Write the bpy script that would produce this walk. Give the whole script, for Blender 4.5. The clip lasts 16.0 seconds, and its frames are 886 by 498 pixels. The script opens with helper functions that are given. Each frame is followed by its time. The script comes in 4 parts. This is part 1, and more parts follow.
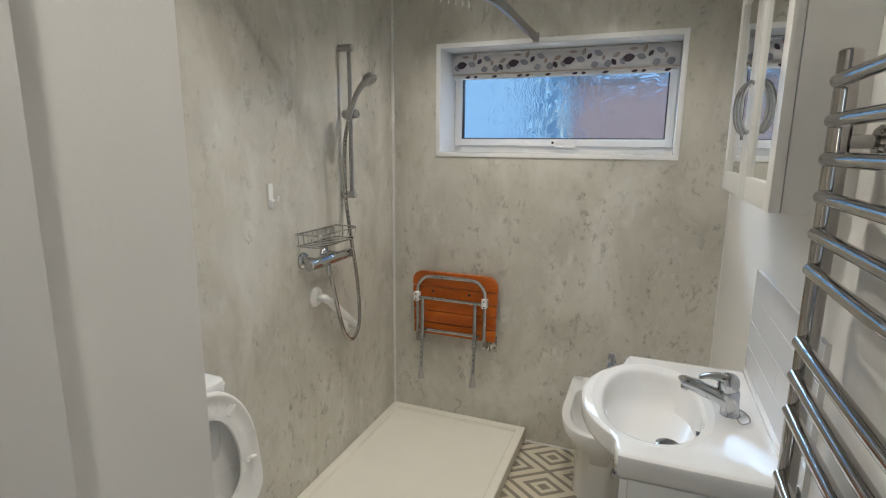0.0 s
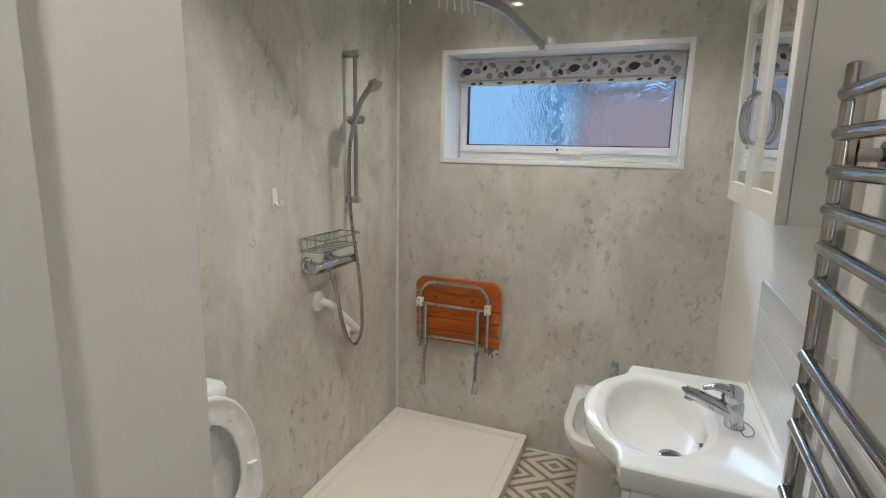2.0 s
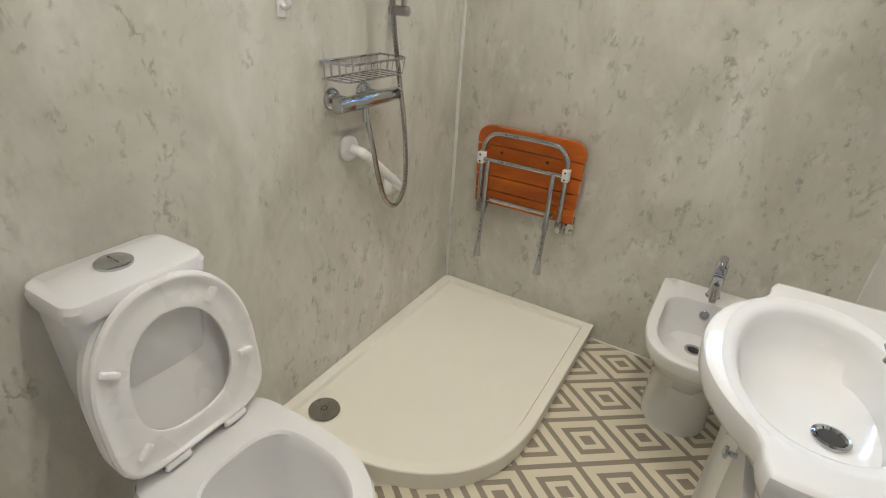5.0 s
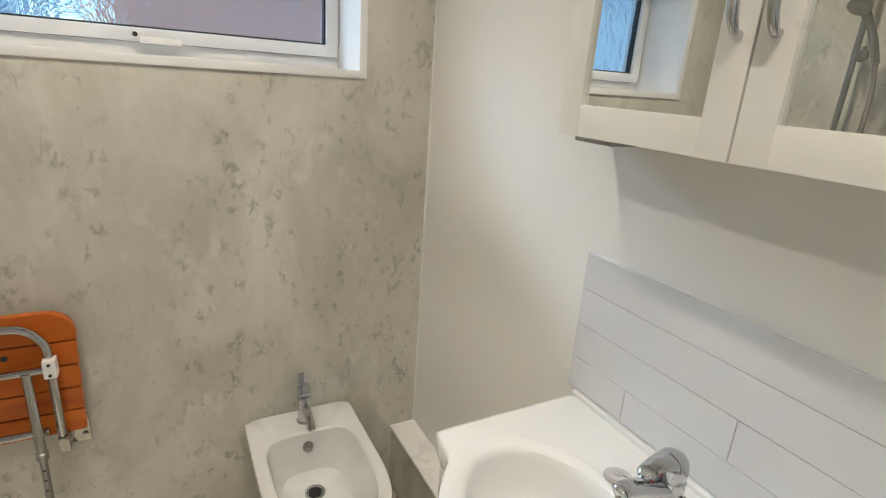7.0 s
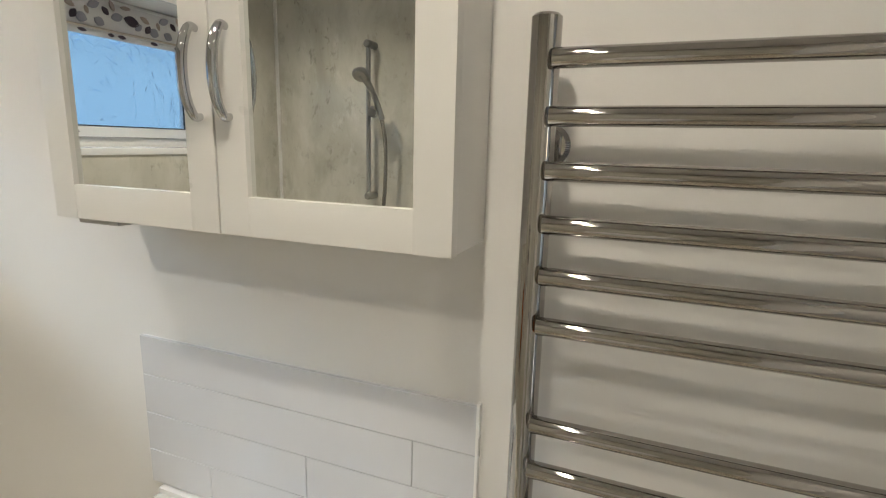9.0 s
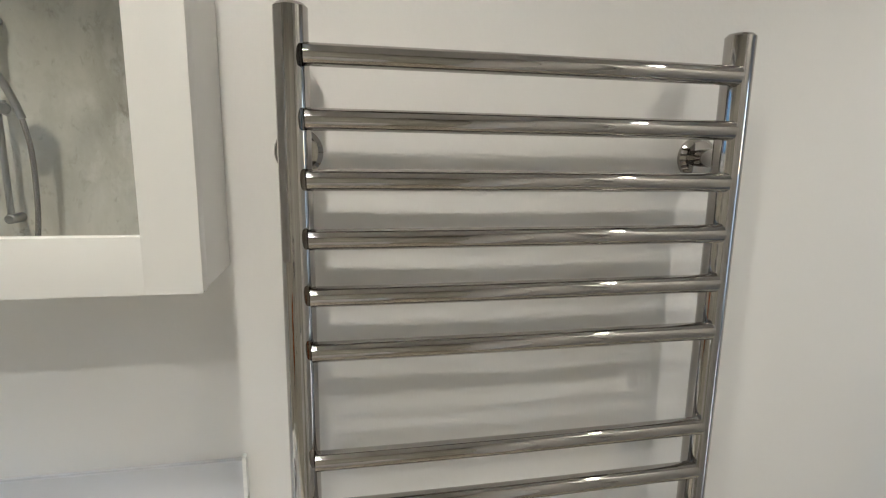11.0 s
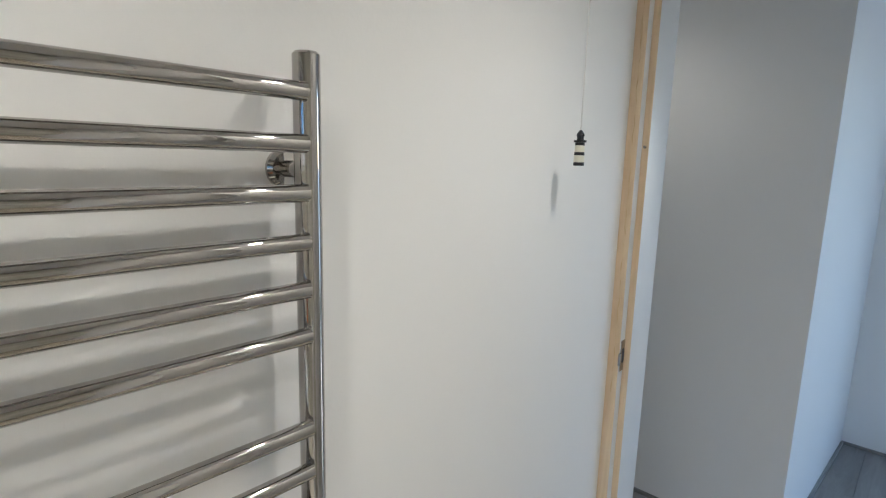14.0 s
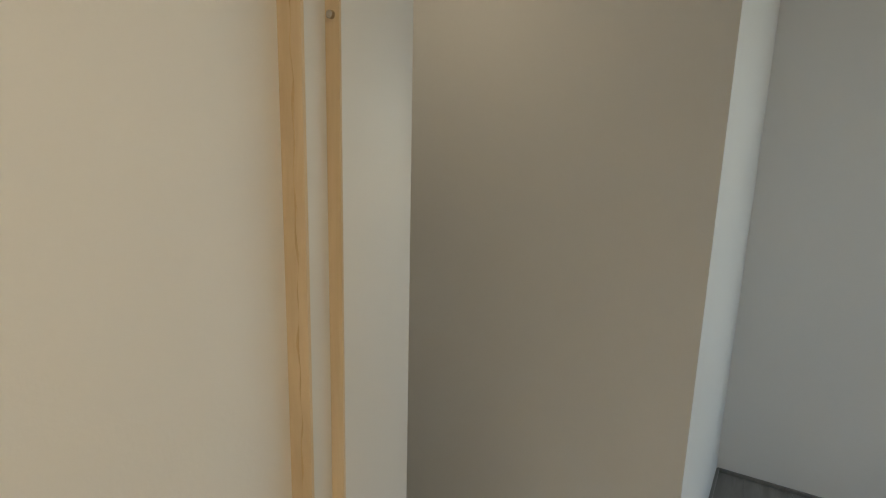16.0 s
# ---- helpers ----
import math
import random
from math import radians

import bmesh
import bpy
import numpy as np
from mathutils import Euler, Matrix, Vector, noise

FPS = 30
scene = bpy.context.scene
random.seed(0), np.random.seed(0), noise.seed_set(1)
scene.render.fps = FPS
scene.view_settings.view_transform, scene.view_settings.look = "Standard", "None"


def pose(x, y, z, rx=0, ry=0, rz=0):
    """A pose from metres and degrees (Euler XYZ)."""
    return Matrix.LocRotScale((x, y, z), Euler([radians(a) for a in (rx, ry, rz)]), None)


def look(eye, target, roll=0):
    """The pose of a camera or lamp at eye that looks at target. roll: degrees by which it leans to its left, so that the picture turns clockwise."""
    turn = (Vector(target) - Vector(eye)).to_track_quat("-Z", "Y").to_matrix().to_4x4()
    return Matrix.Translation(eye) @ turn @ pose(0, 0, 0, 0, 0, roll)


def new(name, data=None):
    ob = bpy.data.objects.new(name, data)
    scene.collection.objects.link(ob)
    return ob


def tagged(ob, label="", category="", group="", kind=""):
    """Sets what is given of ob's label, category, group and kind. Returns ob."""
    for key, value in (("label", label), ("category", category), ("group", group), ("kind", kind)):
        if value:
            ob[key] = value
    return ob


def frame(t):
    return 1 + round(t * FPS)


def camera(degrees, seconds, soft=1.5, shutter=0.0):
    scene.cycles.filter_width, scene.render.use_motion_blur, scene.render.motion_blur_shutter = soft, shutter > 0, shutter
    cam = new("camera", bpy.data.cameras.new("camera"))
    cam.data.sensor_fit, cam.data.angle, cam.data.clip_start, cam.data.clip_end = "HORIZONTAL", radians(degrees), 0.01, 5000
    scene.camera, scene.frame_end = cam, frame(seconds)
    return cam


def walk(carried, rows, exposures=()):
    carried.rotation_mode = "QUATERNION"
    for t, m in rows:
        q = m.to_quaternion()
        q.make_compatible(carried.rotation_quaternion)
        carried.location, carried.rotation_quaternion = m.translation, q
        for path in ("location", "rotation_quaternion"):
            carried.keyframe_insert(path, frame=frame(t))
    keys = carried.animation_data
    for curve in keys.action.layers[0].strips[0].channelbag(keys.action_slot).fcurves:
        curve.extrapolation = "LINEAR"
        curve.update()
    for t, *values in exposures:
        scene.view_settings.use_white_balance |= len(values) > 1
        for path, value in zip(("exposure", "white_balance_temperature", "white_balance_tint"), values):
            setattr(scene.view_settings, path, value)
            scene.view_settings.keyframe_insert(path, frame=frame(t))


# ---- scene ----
cam = camera(80.7, 16.0, soft=1.15)

PATH = [
    (0, (0.074, -0.255, 1.508), (-0.638, 1.575, 1.125), 0.6),
    (0.5, (0.074, -0.254, 1.517), (-0.645, 1.581, 1.177), 0.6),
    (1, (0.077, -0.252, 1.523), (-0.647, 1.586, 1.206), 0.7),
    (1.5, (0.078, -0.251, 1.523), (-0.646, 1.586, 1.202), 0.8),
    (2, (0.072, -0.252, 1.514), (-0.653, 1.576, 1.148), 1.2),
    (2.5, (0.048, -0.241, 1.495), (-0.699, 1.558, 1.044), 1.9),
    (3, (0.012, -0.168, 1.472), (-0.795, 1.571, 0.903), 2.5),
    (5.5, (-0.186, 0.358, 1.394), (-1.013, 1.895, 0.417), 3.6),
    (5.7, (-0.252, 0.422, 1.394), (-0.916, 2.032, 0.411), 3.6),
    (6, (-0.339, 0.524, 1.398), (-0.662, 2.255, 0.45), 3.7),
    (6.2, (-0.353, 0.593, 1.404), (-0.425, 2.363, 0.477), 3.9),
    (6.5, (-0.357, 0.677, 1.423), (-0.052, 2.47, 0.59), 4.2),
    (7, (-0.343, 0.731, 1.473), (0.571, 2.401, 0.86), 4.0),
    (7.5, (-0.351, 0.736, 1.493), (0.92, 2.198, 0.996), 2.6),
    (8, (-0.361, 0.72, 1.505), (1.084, 2.036, 1.08), 2.3),
    (8.5, (-0.338, 0.704, 1.517), (1.298, 1.775, 1.099), 1.5),
    (9, (-0.245, 0.622, 1.522), (1.579, 1.342, 1.128), 1.4),
    (9.5, (-0.182, 0.579, 1.518), (1.763, 0.895, 1.175), 1.3),
    (10, (-0.201, 0.635, 1.523), (1.768, 0.603, 1.174), 1.2),
    (12.5, (-0.193, 0.723, 1.516), (1.649, 0.014, 1.188), 0.8),
    (13, (-0.207, 0.732, 1.514), (1.53, -0.204, 1.187), 1.2),
    (13.5, (-0.21, 0.703, 1.523), (1.359, -0.494, 1.196), 1.4),
    (14, (-0.217, 0.606, 1.54), (1.136, -0.827, 1.201), 1.5),
    (14.5, (-0.221, 0.447, 1.544), (0.912, -1.167, 1.213), 1.6),
    (15, (-0.158, 0.213, 1.502), (0.806, -1.506, 1.159), 1.4),
    (15.5, (-0.036, -0.075, 1.494), (0.836, -1.833, 1.107), 1.2),
    (15.7, (-0.012, -0.195, 1.485), (0.864, -1.951, 1.097), 1.3),
    (16, (0.000, -0.377, 1.463), (1.001, -2.066, 1.089), 1.5),
]
walk(cam, [(t, look(e, a, r)) for t, e, a, r in PATH],
     [(0, 0.8, 6200, 10), (3, 0.8, 6200, 10), (5.5, 1.05, 6400, 10), (6.5, 1.04, 6450, 10), (7, 0.96, 6700, 10), (8, 0.9, 6800, 10), (9, 0.94, 6750, 10), (9.5, 0.98, 6850, 10),
      (10, 1.05, 6650, 10), (12.5, 1.18, 6000, 10), (14, 1.3, 5950, 10), (15, 1.1, 6200, 10), (15.5, 0.8, 6850, 10), (16, 0.93, 8600, 10)])

# ---- world, sun, lamps ----
world = bpy.data.worlds.new("world")
scene.world = world
world.use_nodes = True
wn = world.node_tree.nodes
sky = wn.new("ShaderNodeTexSky")
sky.sky_type = 'NISHITA'
sky.sun_disc = False
sky.sun_elevation = radians(24)
sky.sun_rotation = radians(200)
wn["Background"].inputs["Strength"].default_value = 0.15
sky.dust_density, sky.ozone_density = 0.3, 5.0
world.node_tree.links.new(sky.outputs[0], wn["Background"].inputs["Color"])

sun_data = bpy.data.lights.new("sun", 'SUN')
sun_data.energy, sun_data.angle, sun_data.color = 1.5, radians(12), (1.0, 0.96, 0.9)
sun_lamp = new("sun", sun_data)
sun_lamp.matrix_world = look((-3, -8, 5), (0, 0, 0))

SPOT_WATTS = 11.5
SPOTS = [(-0.68, 0.84), (-0.10, 0.82), (-0.68, 1.82), (-0.11, 1.80), (-0.19, -0.17)]
WARM = (1.0, 0.93, 0.81)
ZC = 2.30
for sx, sy in SPOTS:
    ld = bpy.data.lights.new("downlight_lamp", 'SPOT')
    ld.energy, ld.color, ld.spot_size, ld.spot_blend, ld.shadow_soft_size = SPOT_WATTS, WARM, radians(128), 1.0, 0.016
    lo = new("downlight_lamp", ld)
    lo.matrix_world = look((sx, sy, ZC - 0.03), (sx, sy, 0)) 

hall_data = bpy.data.lights.new("hall_lamp", 'SPOT')
hall_data.energy, hall_data.color, hall_data.spot_size, hall_data.spot_blend, hall_data.shadow_soft_size = 2.6, WARM, radians(140), 1.0, 0.03
hall_spot = new("hall_lamp", hall_data)
hall_spot.matrix_world = look((0.75, -1.28, ZC - 0.03), (0.75, -1.28, 0))
# area lamp added above the yard for sky light entering the bathroom window
day = bpy.data.lights.new("window_sky_fill", 'AREA')
day.shape, day.size, day.size_y, day.energy, day.color = 'RECTANGLE', 2.5, 0.42, 31, (0.66, 0.82, 1.0)
day_lamp = new("window_sky_fill", day)
day_lamp.matrix_world = look((-0.95, 4.4, 2.85), (0.05, 2.2, 1.45))
# fill lamps added in the unseen openings of hall end wall and lobby
for px, py, pz, wide, high, watts in ((-2.19, -1.97, 1.2, 1.8, 1.9, 0.2), (-1.64, -3.85, 1.2, 1.5, 1.8, 4)):
    pd = bpy.data.lights.new("opening_fill", 'AREA')
    pd.shape, pd.size, pd.size_y, pd.energy, pd.color = 'RECTANGLE', wide, high, watts, (0.66, 0.88, 1.0)
    po = new("opening_fill", pd)
    po.matrix_world = look((px, py, pz), (px + 1, py, pz))

# ---- materials ----


def material(name):
    m = bpy.data.materials.new(name)
    m.use_nodes = True
    nt = m.node_tree
    return m, nt, nt.nodes["Principled BSDF"]


def node(nt, kind, **inputs):
    n = nt.nodes.new("ShaderNode" + kind)
    for k, v in inputs.items():
        n.inputs[k.replace("_", " ")].default_value = v
    return n


def ramp(nt, src, stops):
    r = nt.nodes.new("ShaderNodeValToRGB")
    while len(r.color_ramp.elements) < len(stops):
        r.color_ramp.elements.new(0.5)
    for e, (p, c) in zip(r.color_ramp.elements, stops):
        e.position, e.color = p, (*c, 1) if len(c) == 3 else (c[0],) * 3 + (1,)
    nt.links.new(src, r.inputs[0])
    return r.outputs[0]


def position(nt, scale=(1, 1, 1), rot=(0, 0, 0)):
    g = nt.nodes.new("ShaderNodeNewGeometry")
    mp = nt.nodes.new("ShaderNodeMapping")
    mp.inputs["Scale"].default_value = scale
    mp.inputs["Rotation"].default_value = rot
    nt.links.new(g.outputs["Position"], mp.inputs["Vector"])
    return mp.outputs[0]


def noise_tex(nt, vec, scale, detail=4, rough=0.5, dist=0.0):
    n = node(nt, "TexNoise", Scale=scale, Detail=detail, Roughness=rough, Distortion=dist)
    nt.links.new(vec, n.inputs["Vector"])
    return n.outputs["Fac"]


def mix(nt, fac, a, b, mode='MIX'):
    n = nt.nodes.new("ShaderNodeMix")
    n.data_type, n.blend_type = 'RGBA', mode
    for sock, v in ((n.inputs[0], fac), (n.inputs[6], a), (n.inputs[7], b)):
        if isinstance(v, bpy.types.NodeSocket):
            nt.links.new(v, sock)
        else:
            sock.default_value = v if isinstance(v, float) else (*v, 1)
    return n.outputs[2]


def maths(nt, op, a, b=0.0, c=0.0):
    n = nt.nodes.new("ShaderNodeMath")
    n.operation = op
    for sock, v in zip(n.inputs, (a, b, c)):
        if isinstance(v, bpy.types.NodeSocket):
            nt.links.new(v, sock)
        else:
            sock.default_value = v
    return n.outputs[0]


def bump(nt, bsdf, height, strength, distance=0.002):
    b = node(nt, "Bump", Strength=strength, Distance=distance)
    nt.links.new(height, b.inputs["Height"])
    nt.links.new(b.outputs[0], bsdf.inputs["Normal"])


def surface(name, color, rough, metal=0.0, vary=0.06, scale=6.0, fine=90.0, relief=0.05, coat=0.0):
    """A painted, moulded or metal surface: colour varies at two scales, with fine relief and uneven gloss."""
    m, nt, b = material(name)
    p = position(nt)
    big = noise_tex(nt, p, scale, 3)
    small = noise_tex(nt, p, fine, 3)
    lo = tuple(c * (1 - vary) for c in color)
    hi = tuple(min(1, c * (1 + vary)) for c in color)
    col = mix(nt, big, lo, hi)
    col = mix(nt, maths(nt, 'MULTIPLY', small, vary * 2), col, tuple(c * 0.85 for c in color))
    nt.links.new(col, b.inputs["Base Color"])
    nt.links.new(maths(nt, 'ADD', maths(nt, 'MULTIPLY', big, rough * 0.4), rough * 0.8), b.inputs["Roughness"])
    b.inputs["Metallic"].default_value = metal
    b.inputs["Coat Weight"].default_value = coat
    b.inputs["Coat Roughness"].default_value = 0.04
    if relief:
        bump(nt, b, small, relief)
    return m


def marble_panel():
    m, nt, b = material("marble_effect_panel")
    p = position(nt)
    tall = position(nt, (1, 1, 0.6))
    cloud = ramp(nt, noise_tex(nt, tall, 3.2, 6, 0.62, 0.6), [(0.28, (0.455, 0.435, 0.375)), (0.50, (0.585, 0.565, 0.50)), (0.72, (0.695, 0.68, 0.625))])

    # ragged smudges and flecks at four sizes, gathered in patches, some leaning one way and some the other
    def flecks(scale, lo, hi, patch, plo, phi, lean, squash=0.55):
        q = position(nt, (1, 1, squash), (radians(lean), radians(lean), 0))
        a = ramp(nt, noise_tex(nt, q, scale, 5, 0.62, 0.3), [(lo, (0,)), (hi, (1,))])
        c = ramp(nt, noise_tex(nt, q, patch, 2, 0.5), [(plo, (0,)), (phi, (1,))])
        return maths(nt, 'MULTIPLY', a, c)
    col = mix(nt, maths(nt, 'MULTIPLY', flecks(9, 0.52, 0.70, 3.0, 0.40, 0.60, 12), 0.36), cloud, (0.35, 0.33, 0.275))
    col = mix(nt, maths(nt, 'MULTIPLY', flecks(14, 0.54, 0.66, 4.0, 0.44, 0.58, -22), 0.40), col, (0.76, 0.75, 0.71))

    # thin curled marks: short pieces of contour lines, strung out in upright trails
    def curls(scale, width, patch, plo, phi, lean):
        q = position(nt, (1, 1, 0.7), (radians(lean), radians(-lean), 0))
        n = noise_tex(nt, q, scale, 3, 0.55, 0.4)
        a = ramp(nt, n, [(0.5 - width, (0,)), (0.5, (1,)), (0.5 + width * 1.6, (0,))])
        c = ramp(nt, noise_tex(nt, position(nt, (1, 1, 0.6)), patch, 3, 0.5), [(plo, (0,)), (phi, (1,))])
        e = ramp(nt, noise_tex(nt, position(nt, (1, 1, 0.18)), 5.5, 2, 0.5), [(0.40, (0.15,)), (0.58, (1,))])
        return maths(nt, 'MULTIPLY', maths(nt, 'MULTIPLY', a, c), e)
    col = mix(nt, maths(nt, 'MULTIPLY', curls(15, 0.055, 18.0, 0.57, 0.66, 18), 0.46), col, (0.21, 0.20, 0.16))
    col = mix(nt, maths(nt, 'MULTIPLY', curls(24, 0.06, 25.0, 0.58, 0.66, -24), 0.52), col, (0.18, 0.17, 0.14))
    col = mix(nt, maths(nt, 'MULTIPLY', flecks(40, 0.60, 0.70, 9.0, 0.50, 0.62, 15), 0.40), col, (0.20, 0.185, 0.15))
    nt.links.new(col, b.inputs["Base Color"])
    nt.links.new(maths(nt, 'ADD', maths(nt, 'MULTIPLY', noise_tex(nt, p, 12, 2), 0.06), 0.045), b.inputs["Roughness"])
    bump(nt, b, noise_tex(nt, p, 25, 2), 0.03)
    return m


def vinyl_floor():
    """Cream vinyl printed with nested taupe diamonds, 0.326 m by 0.246 m."""
    m, nt, b = material("diamond_vinyl")
    g = nt.nodes.new("ShaderNodeNewGeometry")
    sep = nt.nodes.new("ShaderNodeSeparateXYZ")
    nt.links.new(g.outputs["Position"], sep.inputs[0])
    ax, ay = 0.163, 0.123
    u = maths(nt, 'DIVIDE', maths(nt, 'ADD', sep.outputs[0], 0.258), ax)
    v = maths(nt, 'DIVIDE', maths(nt, 'ADD', sep.outputs[1], -1.889), ay)
    s = maths(nt, 'MULTIPLY', maths(nt, 'ADD', u, v), 0.5)
    d = maths(nt, 'MULTIPLY', maths(nt, 'SUBTRACT', u, v), 0.5)

    def cell(x):
        return maths(nt, 'MULTIPLY', maths(nt, 'ABSOLUTE', maths(nt, 'SUBTRACT', x, maths(nt, 'ROUND', x))), 2.0)
    k = maths(nt, 'MAXIMUM', cell(s), cell(d))
    w = noise_tex(nt, g.outputs["Position"], 160, 2)
    k = maths(nt, 'ADD', k, maths(nt, 'MULTIPLY', maths(nt, 'SUBTRACT', w, 0.5), 0.02))
    cream, taupe = (0.71, 0.65, 0.52), (0.25, 0.215, 0.165)
    r = nt.nodes.new("ShaderNodeValToRGB")
    r.color_ramp.interpolation = 'CONSTANT'
    stops = [(0, taupe), (0.20, cream), (0.40, taupe), (0.60, cream), (0.90, taupe)]
    while len(r.color_ramp.elements) < len(stops):
        r.color_ramp.elements.new(0.5)
    for e, (pp, c) in zip(r.color_ramp.elements, stops):
        e.position, e.color = pp, (*c, 1)
    nt.links.new(k, r.inputs[0])
    wear = noise_tex(nt, g.outputs["Position"], 14, 5, 0.65)
    col = mix(nt, maths(nt, 'MULTIPLY', wear, 0.25), r.outputs[0], (0.42, 0.38, 0.31))
    nt.links.new(col, b.inputs["Base Color"])
    b.inputs["Roughness"].default_value = 0.32
    bump(nt, b, noise_tex(nt, g.outputs["Position"], 220, 3), 0.06)
    return m


def wood(name, dark, light, rough, axis_scale, coat=0.0, knots=True, vary_piece=False):
    m, nt, b = material(name)
    p = position(nt, axis_scale)
    grain = noise_tex(nt, p, 14, 6, 0.65, 1.2)
    col = ramp(nt, grain, [(0.3, dark), (0.7, light)])
    if knots:
        kn = ramp(nt, noise_tex(nt, position(nt, tuple(a * 0.8 + 0.2 for a in axis_scale)), 9, 2), [(0.68, (0,)), (0.76, (0.8,))])
        col = mix(nt, kn, col, tuple(c * 0.45 for c in dark))
    if vary_piece:
        oi = nt.nodes.new("ShaderNodeObjectInfo")
        col = mix(nt, maths(nt, 'MULTIPLY', oi.outputs["Random"], 0.35), col, tuple(c * 0.6 for c in dark))
    nt.links.new(col, b.inputs["Base Color"])
    b.inputs["Roughness"].default_value = rough
    b.inputs["Coat Weight"].default_value = coat
    b.inputs["Coat Roughness"].default_value = 0.12
    bump(nt, b, grain, 0.12)
    return m


def obscure_glass():
    m, nt, b = material("obscure_glass")
    b.inputs["Transmission Weight"].default_value = 1.0
    b.inputs["Roughness"].default_value = 0.22
    b.inputs["IOR"].default_value = 1.2
    b.inputs["Base Color"].default_value = (0.72, 0.88, 0.98, 1)
    p = position(nt, (1, 1, 0.8))
    n = nt.nodes.new("ShaderNodeTexVoronoi")
    n.feature = 'SMOOTH_F1'
    n.inputs["Scale"].default_value = 26
    wv = node(nt, "TexNoise", Scale=13.0, Detail=2.0, Distortion=2.5)
    nt.links.new(p, wv.inputs["Vector"])
    nt.links.new(mix(nt, 0.22, p, wv.outputs["Color"]), n.inputs["Vector"])
    h = maths(nt, 'ADD', maths(nt, 'MULTIPLY', n.outputs["Distance"], 0.7), wv.outputs["Fac"])
    bump(nt, b, h, 0.65, 0.0075)
    return m


def brick_material():
    m, nt, b = material("brickwork")
    br = nt.nodes.new("ShaderNodeTexBrick")
    br.inputs["Color1"].default_value = (0.34, 0.16, 0.13, 1)
    br.inputs["Color2"].default_value = (0.26, 0.11, 0.09, 1)
    br.inputs["Mortar"].default_value = (0.4, 0.37, 0.34, 1)
    br.inputs["Scale"].default_value = 1.0
    br.inputs["Brick Width"].default_value = 0.225
    br.inputs["Row Height"].default_value = 0.075
    br.inputs["Mortar Size"].default_value = 0.01
    nt.links.new(position(nt, (1, 1, 1), (radians(90), 0, 0)), br.inputs["Vector"])
    nt.links.new(br.outputs[0], b.inputs["Base Color"])
    b.inputs["Roughness"].default_value = 0.85
    return m


def glow(name, color, strength):
    m, nt, b = material(name)
    b.inputs["Base Color"].default_value = (*color, 1)
    b.inputs["Emission Color"].default_value = (*color, 1)
    b.inputs["Emission Strength"].default_value = strength
    return m


def mirror_material():
    m, nt, b = material("mirror_glass")
    b.inputs["Base Color"].default_value = (0.82, 0.84, 0.82, 1)
    b.inputs["Metallic"].default_value = 1.0
    b.inputs["Roughness"].default_value = 0.01
    return m


PANEL = marble_panel()
VINYL = vinyl_floor()
PAINT = surface("white_wall_paint", (0.78, 0.765, 0.74), 0.55, vary=0.02, scale=2.0, fine=160, relief=0.10)
CEIL = surface("white_ceiling_paint", (0.82, 0.81, 0.79), 0.7, vary=0.02, scale=2.0, fine=160, relief=0.10)
DOORPAINT = surface("white_door_paint", (0.69, 0.68, 0.66), 0.35, vary=0.02, scale=3.0, fine=70, relief=0.08)
CERAMIC = surface("white_glazed_ceramic", (0.72, 0.72, 0.715), 0.05, vary=0.012, scale=5.0, fine=40, relief=0.008, coat=0.5)
RESIN = surface("cream_white_tray_resin", (0.84, 0.81, 0.72), 0.05, vary=0.03, scale=4.0, fine=60, relief=0.02)
CHROME = surface("chrome", (0.55, 0.555, 0.565), 0.04, 1.0, vary=0.01, scale=8, fine=60, relief=0.0)
STEEL = surface("polished_steel", (0.43, 0.41, 0.39), 0.035, 1.0, vary=0.015, scale=5, fine=60, relief=0.0)
SATIN = surface("satin_aluminium", (0.40, 0.40, 0.395), 0.32, 1.0, vary=0.05, scale=12, fine=150, relief=0.02)
DARKHOLE = surface("dark_recess", (0.03, 0.03, 0.03), 0.5, relief=0.0)
PLASTIC = surface("white_plastic", (0.80, 0.79, 0.77), 0.28, vary=0.02, scale=8, fine=60, relief=0.02)
GREYPLASTIC = surface("grey_plastic", (0.42, 0.41, 0.39), 0.4, vary=0.05, scale=14, fine=90, relief=0.03)
UPVC = surface("white_upvc", (0.80, 0.80, 0.80), 0.22, vary=0.015, scale=6, fine=60, relief=0.01)
RUBBER = surface("black_rubber", (0.015, 0.015, 0.017), 0.6, relief=0.02)
CABINET = surface("cream_white_cabinet_paint", (0.76, 0.745, 0.71), 0.3, vary=0.02, scale=5, fine=90, relief=0.03)
VANITY = surface("gloss_white_vanity", (0.78, 0.78, 0.77), 0.15, vary=0.015, scale=4, fine=60, relief=0.01)
TILE = surface("pale_grey_gloss_tile", (0.63, 0.635, 0.655), 0.14, vary=0.02, scale=9, fine=60, relief=0.015)
GROUT = surface("white_grout", (0.66, 0.66, 0.67), 0.7, vary=0.04, scale=20, fine=200, relief=0.1)
ORANGE = wood("orange_stained_slats", (0.36, 0.066, 0.004), (0.60, 0.145, 0.010), 0.30, (0.25, 1, 1), coat=0.15, knots=False)
PINE = wood("bare_pine", (0.60, 0.45, 0.29), (0.77, 0.62, 0.44), 0.6, (1, 1, 0.10), knots=False)
LAMINATE = wood("grey_oak_laminate", (0.17, 0.165, 0.16), (0.30, 0.29, 0.28), 0.3, (1, 0.12, 1), knots=False, vary_piece=True)
FABRIC = surface("white_blind_fabric", (0.74, 0.72, 0.72), 0.9, vary=0.05, scale=12, fine=500, relief=0.3)
